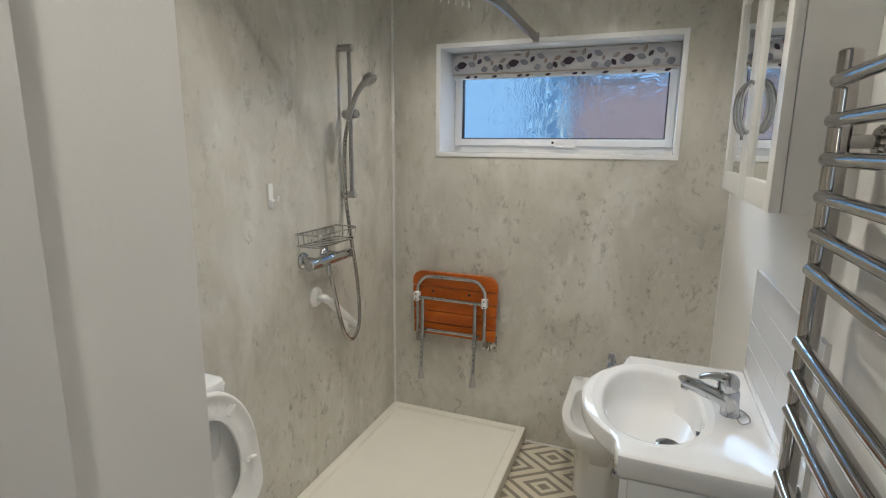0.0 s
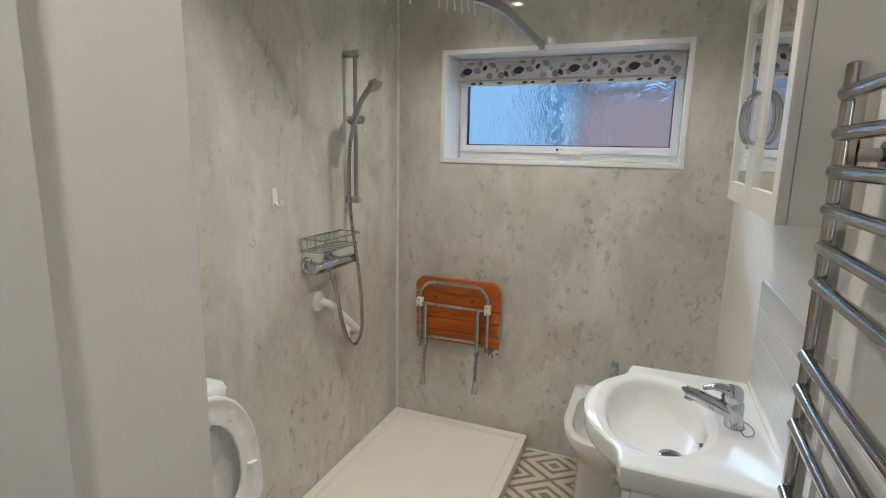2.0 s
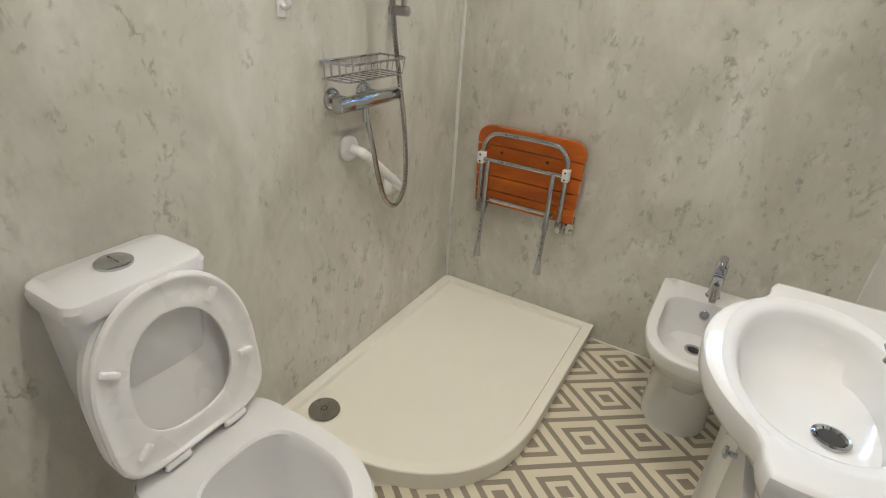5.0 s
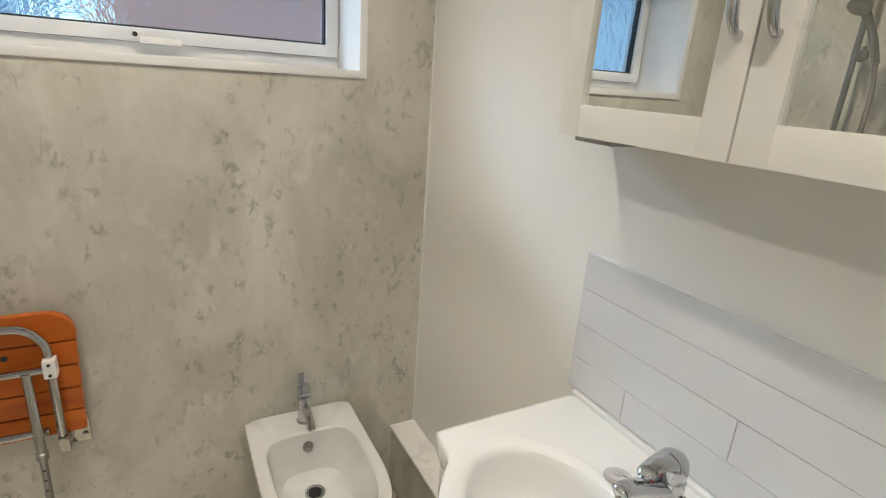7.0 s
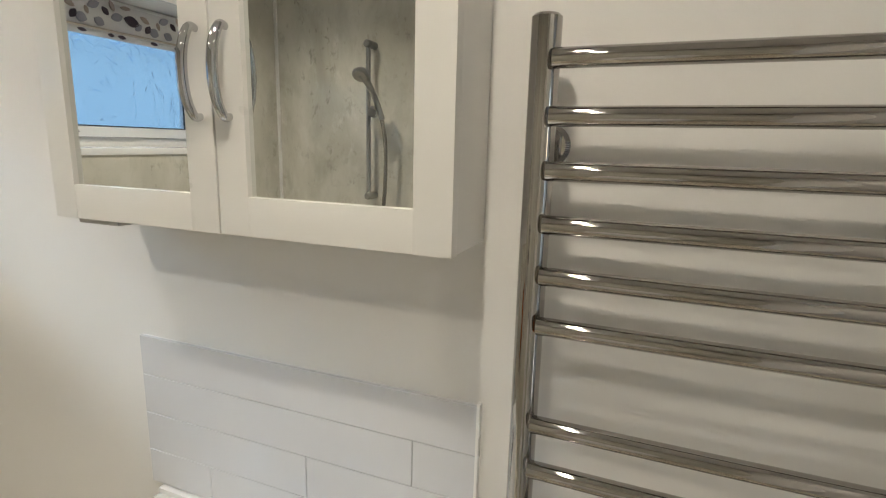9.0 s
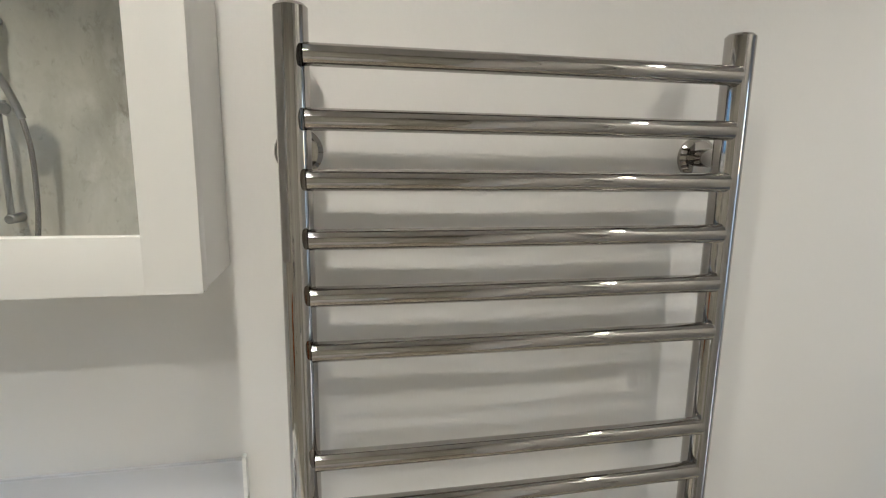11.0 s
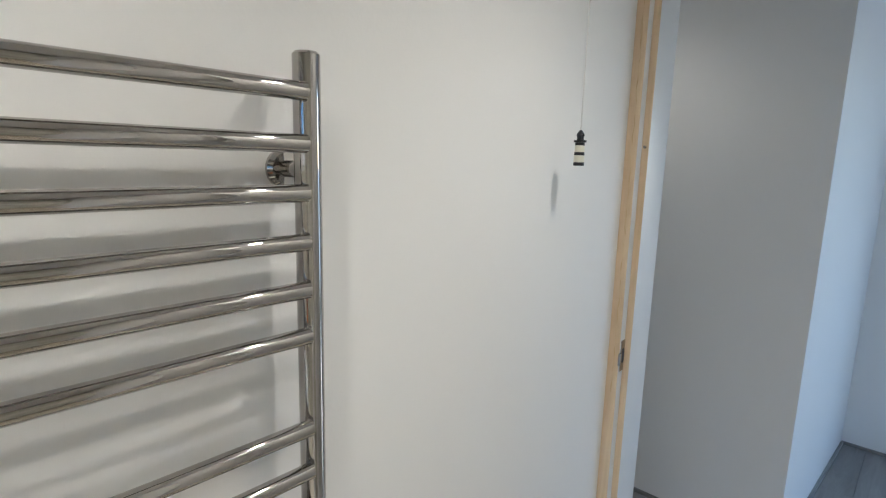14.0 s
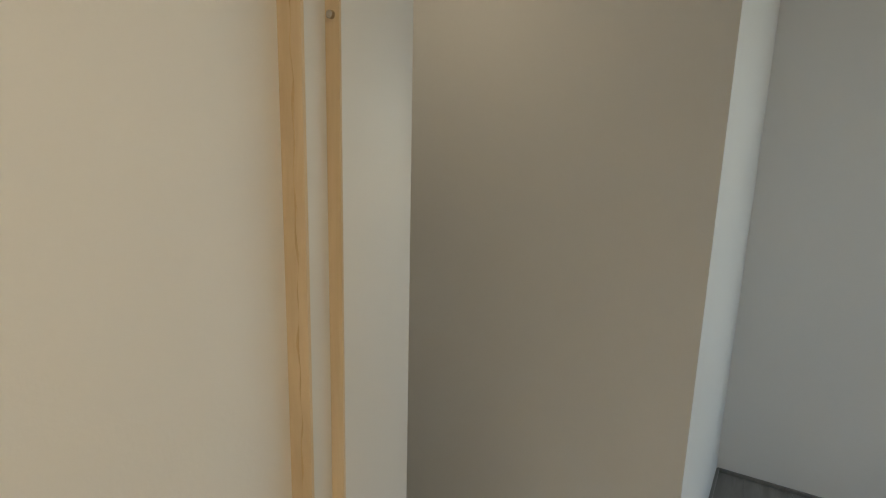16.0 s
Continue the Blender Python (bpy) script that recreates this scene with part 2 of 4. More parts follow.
LEAF_A = surface("plum_print", (0.075, 0.055, 0.075), 0.9, vary=0.1, relief=0.1)
LEAF_B = surface("grey_print", (0.34, 0.34, 0.39), 0.9, vary=0.1, relief=0.1)
LEAF_C = surface("taupe_print", (0.42, 0.34, 0.30), 0.9, vary=0.1, relief=0.1)
HEM = surface("tan_hem", (0.55, 0.46, 0.38), 0.9, vary=0.08, fine=400, relief=0.2)
BLACKPAINT = surface("black_paint", (0.012, 0.012, 0.014), 0.3, relief=0.02)
IVORY = surface("ivory_paint", (0.74, 0.71, 0.60), 0.35, relief=0.02)
CORD = surface("white_cord", (0.72, 0.70, 0.66), 0.8, fine=600, relief=0.3)
RED = surface("red_dot", (0.5, 0.02, 0.02), 0.3, relief=0.0)
CRACKBEAD = surface("amber_crack_line", (0.60, 0.43, 0.25), 0.6, vary=0.25, scale=30, fine=200, relief=0.3)
GLASS = obscure_glass()
MIRROR = mirror_material()
BRICK = brick_material()
BOUNCEGROUND = surface("pale_bounce_ground", (0.45, 0.44, 0.42), 0.9, vary=0.3, scale=3, fine=40, relief=0.5)
FASCIA = surface("roof_felt", (0.10, 0.10, 0.11), 0.8, vary=0.15)
LENS = glow("lamp_lens", (1.0, 0.94, 0.84), 26.0)

# ---- mesh helpers ----


def root_place(ob):
    v = Vector((0, 0, 0))
    while ob is not None:
        v += ob.location
        ob = ob.parent
    return v


def part(name, bm, mat, parent=None, label="", angle=35):
    """One mesh object from a bmesh in world coordinates, under a thing or a part of it."""
    if parent is not None:
        bmesh.ops.translate(bm, verts=bm.verts, vec=-root_place(parent))
    bmesh.ops.recalc_face_normals(bm, faces=bm.faces)
    me = bpy.data.meshes.new(name)
    bm.to_mesh(me)
    bm.free()
    me.materials.append(mat)
    me.shade_smooth()
    me.set_sharp_from_angle(angle=radians(angle))
    ob = new(name, me)
    if parent is not None:
        ob.parent = parent
    if label:
        tagged(ob, label)
    return ob


def thing(name, place, label, category, group="", kind=""):
    ob = new(name)
    ob.location = place
    ob.empty_display_size = 0.05
    return tagged(ob, label, category, group, kind)


def box(lo, hi, bevel=0.0, bm=None, seg=2):
    b2 = bmesh.new()
    bmesh.ops.create_cube(b2, size=1.0)
    lo, hi = Vector(lo), Vector(hi)
    for v in b2.verts:
        v.co = Vector(((lo[i] + hi[i]) / 2 + v.co[i] * (hi[i] - lo[i]) for i in range(3)))
    if bevel:
        bmesh.ops.bevel(b2, geom=b2.edges[:], offset=bevel, segments=seg, profile=0.7, affect='EDGES')
    return join(bm, b2)


def join(bm, b2):
    if bm is None:
        return b2
    tmp = bpy.data.meshes.new("tmp")
    b2.to_mesh(tmp)
    b2.free()
    bm.from_mesh(tmp)
    bpy.data.meshes.remove(tmp)
    return bm


def loft(rings, cap0=True, cap1=True, bm=None):
    b2 = bmesh.new()
    vs = [[b2.verts.new(p) for p in r] for r in rings]
    for a, b in zip(vs, vs[1:]):
        n = len(a)
        for i in range(n):
            b2.faces.new((a[i], a[(i + 1) % n], b[(i + 1) % n], b[i]))
    if cap0:
        b2.faces.new(vs[0][::-1])
    if cap1:
        b2.faces.new(vs[-1])
    return join(bm, b2)


def lathe(profile, origin, axis=(0, 0, 1), n=28, bm=None):
    """Turned shape: (radius, height) pairs along an axis."""
    a = Vector(axis).normalized()
    u = a.orthogonal().normalized()
    w = a.cross(u)
    o = Vector(origin)
    rings = [[o + a * h + (u * math.cos(t) + w * math.sin(t)) * max(r, 1e-4)
              for t in (2 * math.pi * i / n for i in range(n))] for r, h in profile]
    return loft(rings, bm=bm)


def rod(a, b, r, n=20, bm=None, bevel=0.0):
    a, b = Vector(a), Vector(b)
    L = (b - a).length
    k = min(bevel, r * 0.9)
    prof = [(r - k, 0), (r, k), (r, L - k), (r - k, L)] if k else [(r, 0), (r, L)]
    return lathe(prof, a, b - a, n, bm)


def smooth_path(pts, per=8):
    """Points along a Catmull-Rom curve through pts."""
    P = [Vector(p) for p in pts]
    P = [P[0] * 2 - P[1]] + P + [P[-1] * 2 - P[-2]]
    out = []
    for i in range(1, len(P) - 2):
        for j in range(per):
            t = j / per
            a, b, c, d = P[i - 1:i + 3]
            out.append(0.5 * ((2 * b) + (c - a) * t + (2 * a - 5 * b + 4 * c - d) * t * t + (3 * b - a - 3 * c + d) * t ** 3))
    out.append(P[-2])
    return out


def tube(pts, r, n=12, bm=None, ry=None):
    P = [Vector(p) for p in pts]
    rings, u = [], None
    for i, p in enumerate(P):
        d = (P[min(i + 1, len(P) - 1)] - P[max(i - 1, 0)]).normalized()
        u = d.orthogonal().normalized() if u is None else (u - d * u.dot(d)).normalized()
        w = d.cross(u)
        rr = r(i / (len(P) - 1)) if callable(r) else r
        r2 = rr if ry is None else ry
        rings.append([p + u * rr * math.cos(t) + w * r2 * math.sin(t) for t in (2 * math.pi * k / n for k in range(n))])
    return loft(rings, bm=bm)


def dring(cx, cy, z, half, front, back, power=6.0, n=64, turn=0.0, pf=2.0, tilt=None):
    """A D-shaped ring: round towards -y (length front), squared off towards +y (length back)."""
    out = []
    for i in range(n):
        t = 2 * math.pi * (i + 0.5) / n
        c, s = math.cos(t), math.sin(t)
        L, p = (front, pf) if s < 0 else (back, power)
        k = (abs(c / half) ** p + abs(s / L) ** p) ** (-1 / p)
        x, y = c * k, s * k
        q = Vector((x * math.cos(turn) - y * math.sin(turn) + cx, x * math.sin(turn) + y * math.cos(turn) + cy, z))
        out.append(q)
    return out


def plate(outline, z0, z1, axis='z', bevel=0.002, bm=None):
    """An outline of (a, b) pairs given depth along an axis."""
    def at(a, b, c):
        return {'z': (a, b, c), 'y': (a, c, b), 'x': (c, a, b)}[axis]
    cx = sum(p[0] for p in outline) / len(outline)
    cy = sum(p[1] for p in outline) / len(outline)

    def inset(k):
        return [(a - (a - cx) / max(1e-6, math.hypot(a - cx, b - cy)) * k, b - (b - cy) / max(1e-6, math.hypot(a - cx, b - cy)) * k) for a, b in outline]
    s = 1 if z1 > z0 else -1
    levels = [(bevel, z0), (0, z0 + s * bevel), (0, z1 - s * bevel), (bevel, z1)]
    return loft([[at(a, b, z) for a, b in inset(k)] for k, z in levels], bm=bm)


def rounded_rect(a0, b0, a1, b1, r, n=6, r_top=None):
    out = []
    rt = r if r_top is None else r_top
    for ca, cb, rr, t0 in ((a1 - rt, b1 - rt, rt, 0), (a0 + rt, b1 - rt, rt, 90), (a0 + r, b0 + r, r, 180), (a1 - r, b0 + r, r, 270)):
        for i in range(n + 1):
            t = radians(t0 + 90 * i / n)
            out.append((ca + rr * math.cos(t), cb + rr * math.sin(t)))
    return out

# ---- structure ----
XL, XR, YB = -1.18, 0.402, 2.23
YD = -0.746          # room face of the wall with the doorway
XP, YP = -0.432, 0.214   # end of the partition beside the doorway


def structure(name, bm, mat, label, category):
    return tagged(part(name, bm, mat), label, category, kind="structure")


structure("floor", box((XL - 0.1, -0.89, -0.10), (XR + 0.1, YB + 0.1, 0.0)), VINYL, "cream vinyl floor printed with taupe nested diamonds", "floor")
structure("ceiling", box((XL - 0.12, -0.89, ZC), (XR + 0.12, YB + 0.12, ZC + 0.1)), CEIL, "smooth white painted bathroom ceiling", "ceiling")
structure("wall_west", box((XL - 0.12, YP - 0.12, 0), (XL, YB + 0.3, ZC)), PANEL, "glossy grey marble-effect shower wall panel with dark flecks", "wall")
# window wall: opening for the high window
WX0, WX1, WZ0, WZ1 = -0.921, 0.174, 1.474, 1.986
bm = box((XL, YB, 0), (XR + 0.12, YB + 0.28, WZ0))
box((XL, YB, WZ1), (XR + 0.12, YB + 0.28, ZC), bm=bm)
box((XL, YB, WZ0), (WX0, YB + 0.28, WZ1), bm=bm)
box((WX1, YB, WZ0), (XR + 0.12, YB + 0.28, WZ1), bm=bm)
structure("wall_north", bm, PANEL, "glossy grey marble-effect wall panel round a high window", "wall")
structure("wall_east", box((XR, -0.89, 0), (XR + 0.12, YB, ZC)), PAINT, "plain white painted wall behind basin and towel rail", "wall")
structure("partition_wall", box((XL, YP - 0.12, 0), (XP, YP, ZC)), PAINT, "white painted partition wall beside the toilet", "wall")
structure("passage_wall", box((XP - 0.10, -0.89, 0), (XP, YP - 0.12, ZC)), PAINT, "white painted wall of the short entrance passage", "wall")
structure("door_head_wall", box((XP, -0.89, 2.03), (XR, YD, ZC)), PAINT, "white painted wall above the bathroom doorway", "wall")
structure("corner_trim", box((XL, YB - 0.012, 0.078), (XL + 0.012, YB, ZC), 0.003), PLASTIC, "white plastic bead sealing the panel corner", "trim")
structure("panel_edge_trim", box((XR - 0.006, YB - 0.004, 0.25), (XR, YB, ZC), 0.001), PLASTIC, "thin sealant bead at the panel edge", "trim")
structure("floor_seal", box((-0.42, YB - 0.006, 0.0), (0.31, YB, 0.008), 0.002), PLASTIC, "white sealant strip between floor and panel", "trim")
bm = box((0.312, 1.44, 0), (XR, YB, 0.246), 0.0)
boxing = structure("pipe_boxing", bm, PANEL, "low panelled pipe boxing along the wall", "boxing")
part("boxing_top", box((0.306, 1.44, 0.246), (XR, YB - 0.001, 0.256), 0.002), PLASTIC, boxing, "white plastic top board")

# reveal and trim of the window
win = thing("window_1", (-0.37, YB, WZ0), "high white bathroom window with obscure glass and deep tiled reveal", "window", kind="structure")


def frame_ring(x0, z0, x1, z1, w, y0, y1, bevel):
    b = box((x0, y0, z0), (x0 + w, y1, z1), bevel)
    box((x1 - w, y0, z0), (x1, y1, z1), bevel, b)
    box((x0 + w - bevel, y0 + 0.0005, z0), (x1 - w + bevel, y1 - 0.0005, z0 + w), bevel, b)
    box((x0 + w - bevel, y0 + 0.0005, z1 - w), (x1 - w + bevel, y1 - 0.0005, z1), bevel, b)
    return b


part("trim_frame", frame_ring(WX0 - 0.016, WZ0 - 0.011, WX1 + 0.014, WZ1 + 0.014, 0.022, YB - 0.005, YB + 0.012, 0.002), UPVC, win)
t = 0.006
bm = box((WX0, YB + 0.012, WZ0), (WX0 + t, YB + 0.215, WZ1))
box((WX1 - t, YB + 0.012, WZ0), (WX1, YB + 0.215, WZ1), bm=bm)
box((WX0 + t, YB + 0.012, WZ1 - t), (WX1 - t, YB + 0.215, WZ1), bm=bm)
part("reveal_lining", bm, UPVC, win)
part("window_sill", box((WX0 + t, YB + 0.012, WZ0), (WX1 - t, YB + 0.215, WZ0 + 0.010), 0.003), UPVC, win)
FY = YB + 0.215
fr = part("window_frame", frame_ring(WX0 + 0.002, WZ0 + 0.002, WX1 - 0.002, WZ1 - 0.002, 0.042, FY, FY + 0.055, 0.005), UPVC, win)
part("sash_frame", frame_ring(WX0 + 0.010, WZ0 + 0.044, WX1 - 0.008, WZ1 - 0.03, 0.036, FY - 0.012, FY + 0.045, 0.006), UPVC, win)
part("gasket", frame_ring(WX0 + 0.044, WZ0 + 0.078, WX1 - 0.042, WZ1 - 0.064, 0.007, FY + 0.004, FY + 0.03, 0.001), RUBBER, win)
pane = part("pane", box((WX0 + 0.046, FY + 0.016, WZ0 + 0.080), (WX1 - 0.044, FY + 0.022, WZ1 - 0.066)), GLASS, win, "obscure patterned glass pane")
pane.visible_shadow = False
hx = -0.385
hb = box((hx - 0.012, FY - 0.028, WZ0 + 0.052), (hx + 0.02, FY - 0.010, WZ0 + 0.070), 0.004)
h = part("window_handle", hb, PLASTIC, win, "white plastic window handle")
part("handle_lever", box((hx + 0.008, FY - 0.034, WZ0 + 0.040), (hx + 0.11, FY - 0.020, WZ0 + 0.058), 0.005), PLASTIC, h)
part("keyhole", lathe([(0.0065, 0), (0.0065, 0.002)], (hx, FY - 0.0285, WZ0 + 0.062), (0, -1, 0), 14), DARKHOLE, h)

# ---- doorway lining and open door ----
lining = thing("door_frame_1", (0.37, -0.80, 0), "unpainted pine door lining with white painted rebate", "door frame", kind="structure")


def lining_leg(x_wall, sgn, nm):
    a, b, c = x_wall, x_wall + sgn * 0.031, x_wall + sgn * 0.049
    part(nm + "_lining", box((min(a, b), -0.892, 0), (max(a, b), YD + 0.002, 2.03), 0.001), DOORPAINT, lining)
    part(nm + "_raw_edge", box((min(a, b), YD + 0.002, 0), (max(a, b), YD + 0.006, 2.03), 0.001), PINE, lining, "bare knotty pine edge")
    part(nm + "_stop", box((min(b, c), -0.894, 0), (max(b, c), -0.774, 2.0), 0.001), DOORPAINT, lining, "white painted door stop")
    part(nm + "_stop_edge", box((min(b, c), -0.774, 0), (max(b, c), -0.771, 2.0), 0.001), PINE, lining, "bare pine stop edge")


lining_leg(XR, -1, "strike_side")
lining_leg(XP, 1, "hinge_side")
part("head_lining", box((XP + 0.031, -0.892, 1.999), (XR - 0.031, YD + 0.004, 2.03), 0.001), DOORPAINT, lining)
sp = part("strike_plate", box((XR - 0.0335, -0.770, 0.965), (XR - 0.031, -0.748, 1.055), 0.0008), STEEL, lining, "steel strike plate")
part("latch_hole", box((XR - 0.0345, -0.766, 0.99), (XR - 0.0334, -0.753, 1.03)), DARKHOLE, sp)
part("strike_lip", box((XR - 0.036, -0.750, 0.985), (XR - 0.031, -0.737, 1.02), 0.001), STEEL, sp)
# raised amber bead drawn in place of the crack along the edge
bead = [(XR - 0.018 + 0.0012 * math.sin(i * 1.3) + 0.0009 * math.sin(i * 0.47), YD + 0.006, 0.9 + i * 0.012) for i in range(90)]
part("crack_bead", tube(bead, lambda k: max(0.0002, 0.0007 + 0.0012 * math.sin(k * 97) * math.sin(k * 41)), 6), CRACKBEAD, lining, "rough amber line marking a crack in the pine edge")
part("nail", lathe([(0.004, 0), (0.004, 0.004), (0.001, 0.005)], (XR - 0.040, -0.771, 1.585), (0, 1, 0), 10), STEEL, lining)
door = thing("door_1", (-0.38, -0.72, 0), "plain white flush bathroom door standing open against the wall", "door", kind="structure")
part("leaf", box((-0.417, -0.722, 0.008), (-0.377, 0.013, 1.985), 0.002), DOORPAINT, door)
for hz in (0.25, 1.75):
    part("hinge", rod((-0.421, -0.726, hz - 0.04), (-0.421, -0.726, hz + 0.04), 0.006, 12), STEEL, door)

# ---- hall ----
hall = [
    ("hall_ceiling", (-2.3, -4.9, ZC), (2.2, -0.89, ZC + 0.1), CEIL, "white painted hall ceiling", "ceiling"),
    ("hall_wall_recess", (-0.635, -3.08, 0), (0.3, -2.985, ZC), PAINT, "white painted hall wall beside the lobby opening", "wall"),
    ("hall_wall_lintel", (-1.65, -3.08, 2.075), (-0.635, -2.985, ZC), PAINT, "white painted wall above the lobby opening", "wall"),
    ("hall_wall_far_west", (-2.2, -3.08, 0), (-1.65, -2.985, ZC), PAINT, "white painted hall wall", "wall"),
    ("hall_wall_east", (2.1, -1.698, 0), (2.2, -0.89, ZC), PAINT, "white painted end wall of the hall", "wall"),
    ("hall_wall_inner_east", (0.522, -0.99, 0), (2.2, -0.89, ZC), PAINT, "white painted hall wall", "wall"),
    ("hall_wall_inner_west", (-2.2, -0.99, 0), (-0.532, -0.89, ZC), PAINT, "white painted hall wall", "wall"),
    ("lobby_wall_east", (-0.60, -4.70, 0), (-0.50, -3.08, ZC), PAINT, "white painted entrance lobby wall", "wall"),
    # lobby west side is unseen, left open to brighten the lobby
    ("lobby_wall_west", (-1.75, -4.70, 0), (-1.65, -3.08, 0.3), PAINT, "white painted entrance lobby wall", "wall"),
    ("lobby_wall_west_head", (-1.75, -4.70, 2.15), (-1.65, -3.08, ZC), PAINT, "white painted wall above an unseen daylight opening", "wall"),
    ("lobby_wall_door_head", (-1.65, -4.72, 2.06), (-0.60, -4.62, ZC), PAINT, "white painted wall above the front door", "wall"),
    ("lobby_wall_door_side", (-1.65, -4.72, 0), (-1.48, -4.62, 2.06), PAINT, "white painted wall beside the front door", "wall"),
]
for nm, lo, hi, mat, lab, cat in hall:
    structure(nm, box(lo, hi), mat, lab, cat)
structure("hall_wall_facing", loft([[(0.07, -1.698, z), (2.2, -1.698, z), (2.2, -2.984, z), (0.004, -2.984, z)] for z in (0, ZC)]), PAINT, "white painted hall wall facing the bathroom door", "wall")
structure("skirting_return", loft([[(0.07, -1.690, z), (0.004, -2.973, z), (-0.008, -2.973, z), (0.058, -1.690, z)] for z in (0, 0.018)]), LAMINATE, "low grey laminate floor edging strip", "trim")
# unseen end wall of the hall, with a tall opening added for daylight
bm = box((-2.3, -2.985, 0), (-2.2, -0.89, 0.15))
box((-2.3, -2.985, 2.2), (-2.2, -0.89, ZC), bm=bm)
box((-2.3, -2.985, 0.15), (-2.2, -2.9, 2.2), bm=bm)
box((-2.3, -1.05, 0.15), (-2.2, -0.89, 2.2), bm=bm)
structure("hall_wall_west", bm, PAINT, "unseen white hall end wall left open to let daylight in", "wall")
hall_floor = structure("hall_floor", box((-2.3, -4.72, -0.10), (2.2, -0.89, -0.004)), FASCIA, "grey oak laminate floor of hall and lobby", "floor")
for nm, lo, hi in (("skirting_recess", (-0.635, -2.985, 0.0), (0.0, -2.973, 0.018)),
                   ("skirting_facing", (0.07, -1.698, 0.0), (2.1, -1.686, 0.018))):
    structure(nm, box(lo, hi, 0.003), LAMINATE, "low grey laminate floor edging strip", "trim")

# glazed panel added where bright outdoors shows past the open front door
side = thing("bright_gap_panel", (-0.79, -4.67, 0), "white glazed panel added where bright outdoors shows past the front door", "window", kind="structure")
SGX0, SGX1, SGY = -0.98, -0.60, -4.70
b = box((SGX0, SGY, 0.0), (SGX0 + 0.06, SGY + 0.07, 2.06), 0.005)
box((SGX1 - 0.06, SGY, 0.0), (SGX1, SGY + 0.07, 2.06), 0.005, b)
for z0, z1 in ((0.0, 0.12), (0.98, 1.06), (1.99, 2.06)):
    box((SGX0 + 0.055, SGY + 0.0005, z0), (SGX1 - 0.055, SGY + 0.0695, z1), 0.005, b)
part("window_frame", b, UPVC, side)
for z0, z1 in ((0.11, 0.99), (1.05, 2.0)):
    sg = part("pane", box((SGX0 + 0.05, SGY + 0.030, z0), (SGX1 - 0.05, SGY + 0.036, z1)), GLASS, side, "obscure patterned glass pane")
    sg.visible_shadow = False
# front door standing ajar
fd = thing("front_door", (-1.44, -4.60, 0), "white panelled upvc front door standing ajar", "door")
da = Vector((-0.885, -4.035, 0))
du = Vector((-0.70, -0.714, 0)).normalized()
dn = Vector((du.y, -du.x, 0))
if dn.y < 0:
    dn = -dn


def on_door(bm, shift=0.0):
    m = Matrix(((du.x, dn.x, 0, da.x), (du.y, dn.y, 0, da.y), (0, 0, 1, 0), (0, 0, 0, 1)))
    bmesh.ops.transform(bm, matrix=m, verts=bm.verts)
    return bm


leaf = part("door_leaf", on_door(box((0.0, -0.06, 0.02), (0.80, 0.0, 2.03), 0.004)), UPVC, fd)
part("edge_seal", on_door(box((-0.004, -0.052, 0.02), (0.0, -0.010, 2.03), 0.001)), RUBBER, fd, "black rubber edge seal")
part("lock_strip", on_door(box((-0.006, -0.040, 0.08), (-0.004, -0.022, 1.95), 0.0005)), STEEL, fd, "steel multipoint lock strip")
part("weather_bar", on_door(box((0.03, 0.0, 0.03), (0.80, 0.02, 0.075), 0.005)), UPVC, fd)
for z0, z1, x0, x1 in ((0.36, 0.78, 0.14, 0.37), (0.36, 0.78, 0.44, 0.68), (0.95, 1.85, 0.14, 0.37), (0.95, 1.85, 0.44, 0.68)):
    b = box((x0, 0.0, z0), (x0 + 0.025, 0.012, z1), 0.005)
    box((x1 - 0.025, 0.0, z0), (x1, 0.012, z1), 0.005, b)
    box((x0 + 0.02, 0.0, z0), (x1 - 0.02, 0.0115, z0 + 0.025), 0.005, b)
    box((x0 + 0.02, 0.0, z1 - 0.025), (x1 - 0.02, 0.0115, z1), 0.005, b)
    box((x0 + 0.045, 0.0, z0 + 0.045), (x1 - 0.045, 0.007, z1 - 0.045), 0.006, b)
    part("moulded_panel", on_door(b), UPVC, fd)
hp = part("handle_plate", on_door(box((0.045, 0.0, 0.86), (0.078, 0.010, 1.10), 0.004)), CHROME, fd, "chrome handle plate")
hb = rod((0.061, 0.008, 1.01), (0.061, 0.045, 1.01), 0.010, 14)
tube([(0.061, 0.045, 1.01), (0.10, 0.048, 1.012), (0.175, 0.045, 1.008)], 0.009, 10, hb)
part("lever", on_door(hb), CHROME, hp)
part("letter_plate", on_door(box((0.27, 0.0, 0.83), (0.55, 0.012, 0.90), 0.004)), RUBBER, fd, "dark letter plate")

# ---- outside ----
# ground tone raised so that it reflects daylight into hall and lobby
structure("ground", box((-60, -70, -0.6), (60, 80, -0.2)), BOUNCEGROUND, "unseen pale ground bouncing daylight into the hall", "ground")
garage = thing("garage", (2.2, 6.8, -0.2), "low red brick outbuilding seen through obscure glass", "outbuilding")
part("wall", box((-0.72, 5.5, -0.2), (6.0, 9.0, 2.18)), BRICK, garage)
part("roof", box((-0.80, 5.42, 2.18), (6.1, 9.1, 2.30), 0.01), FASCIA, garage)

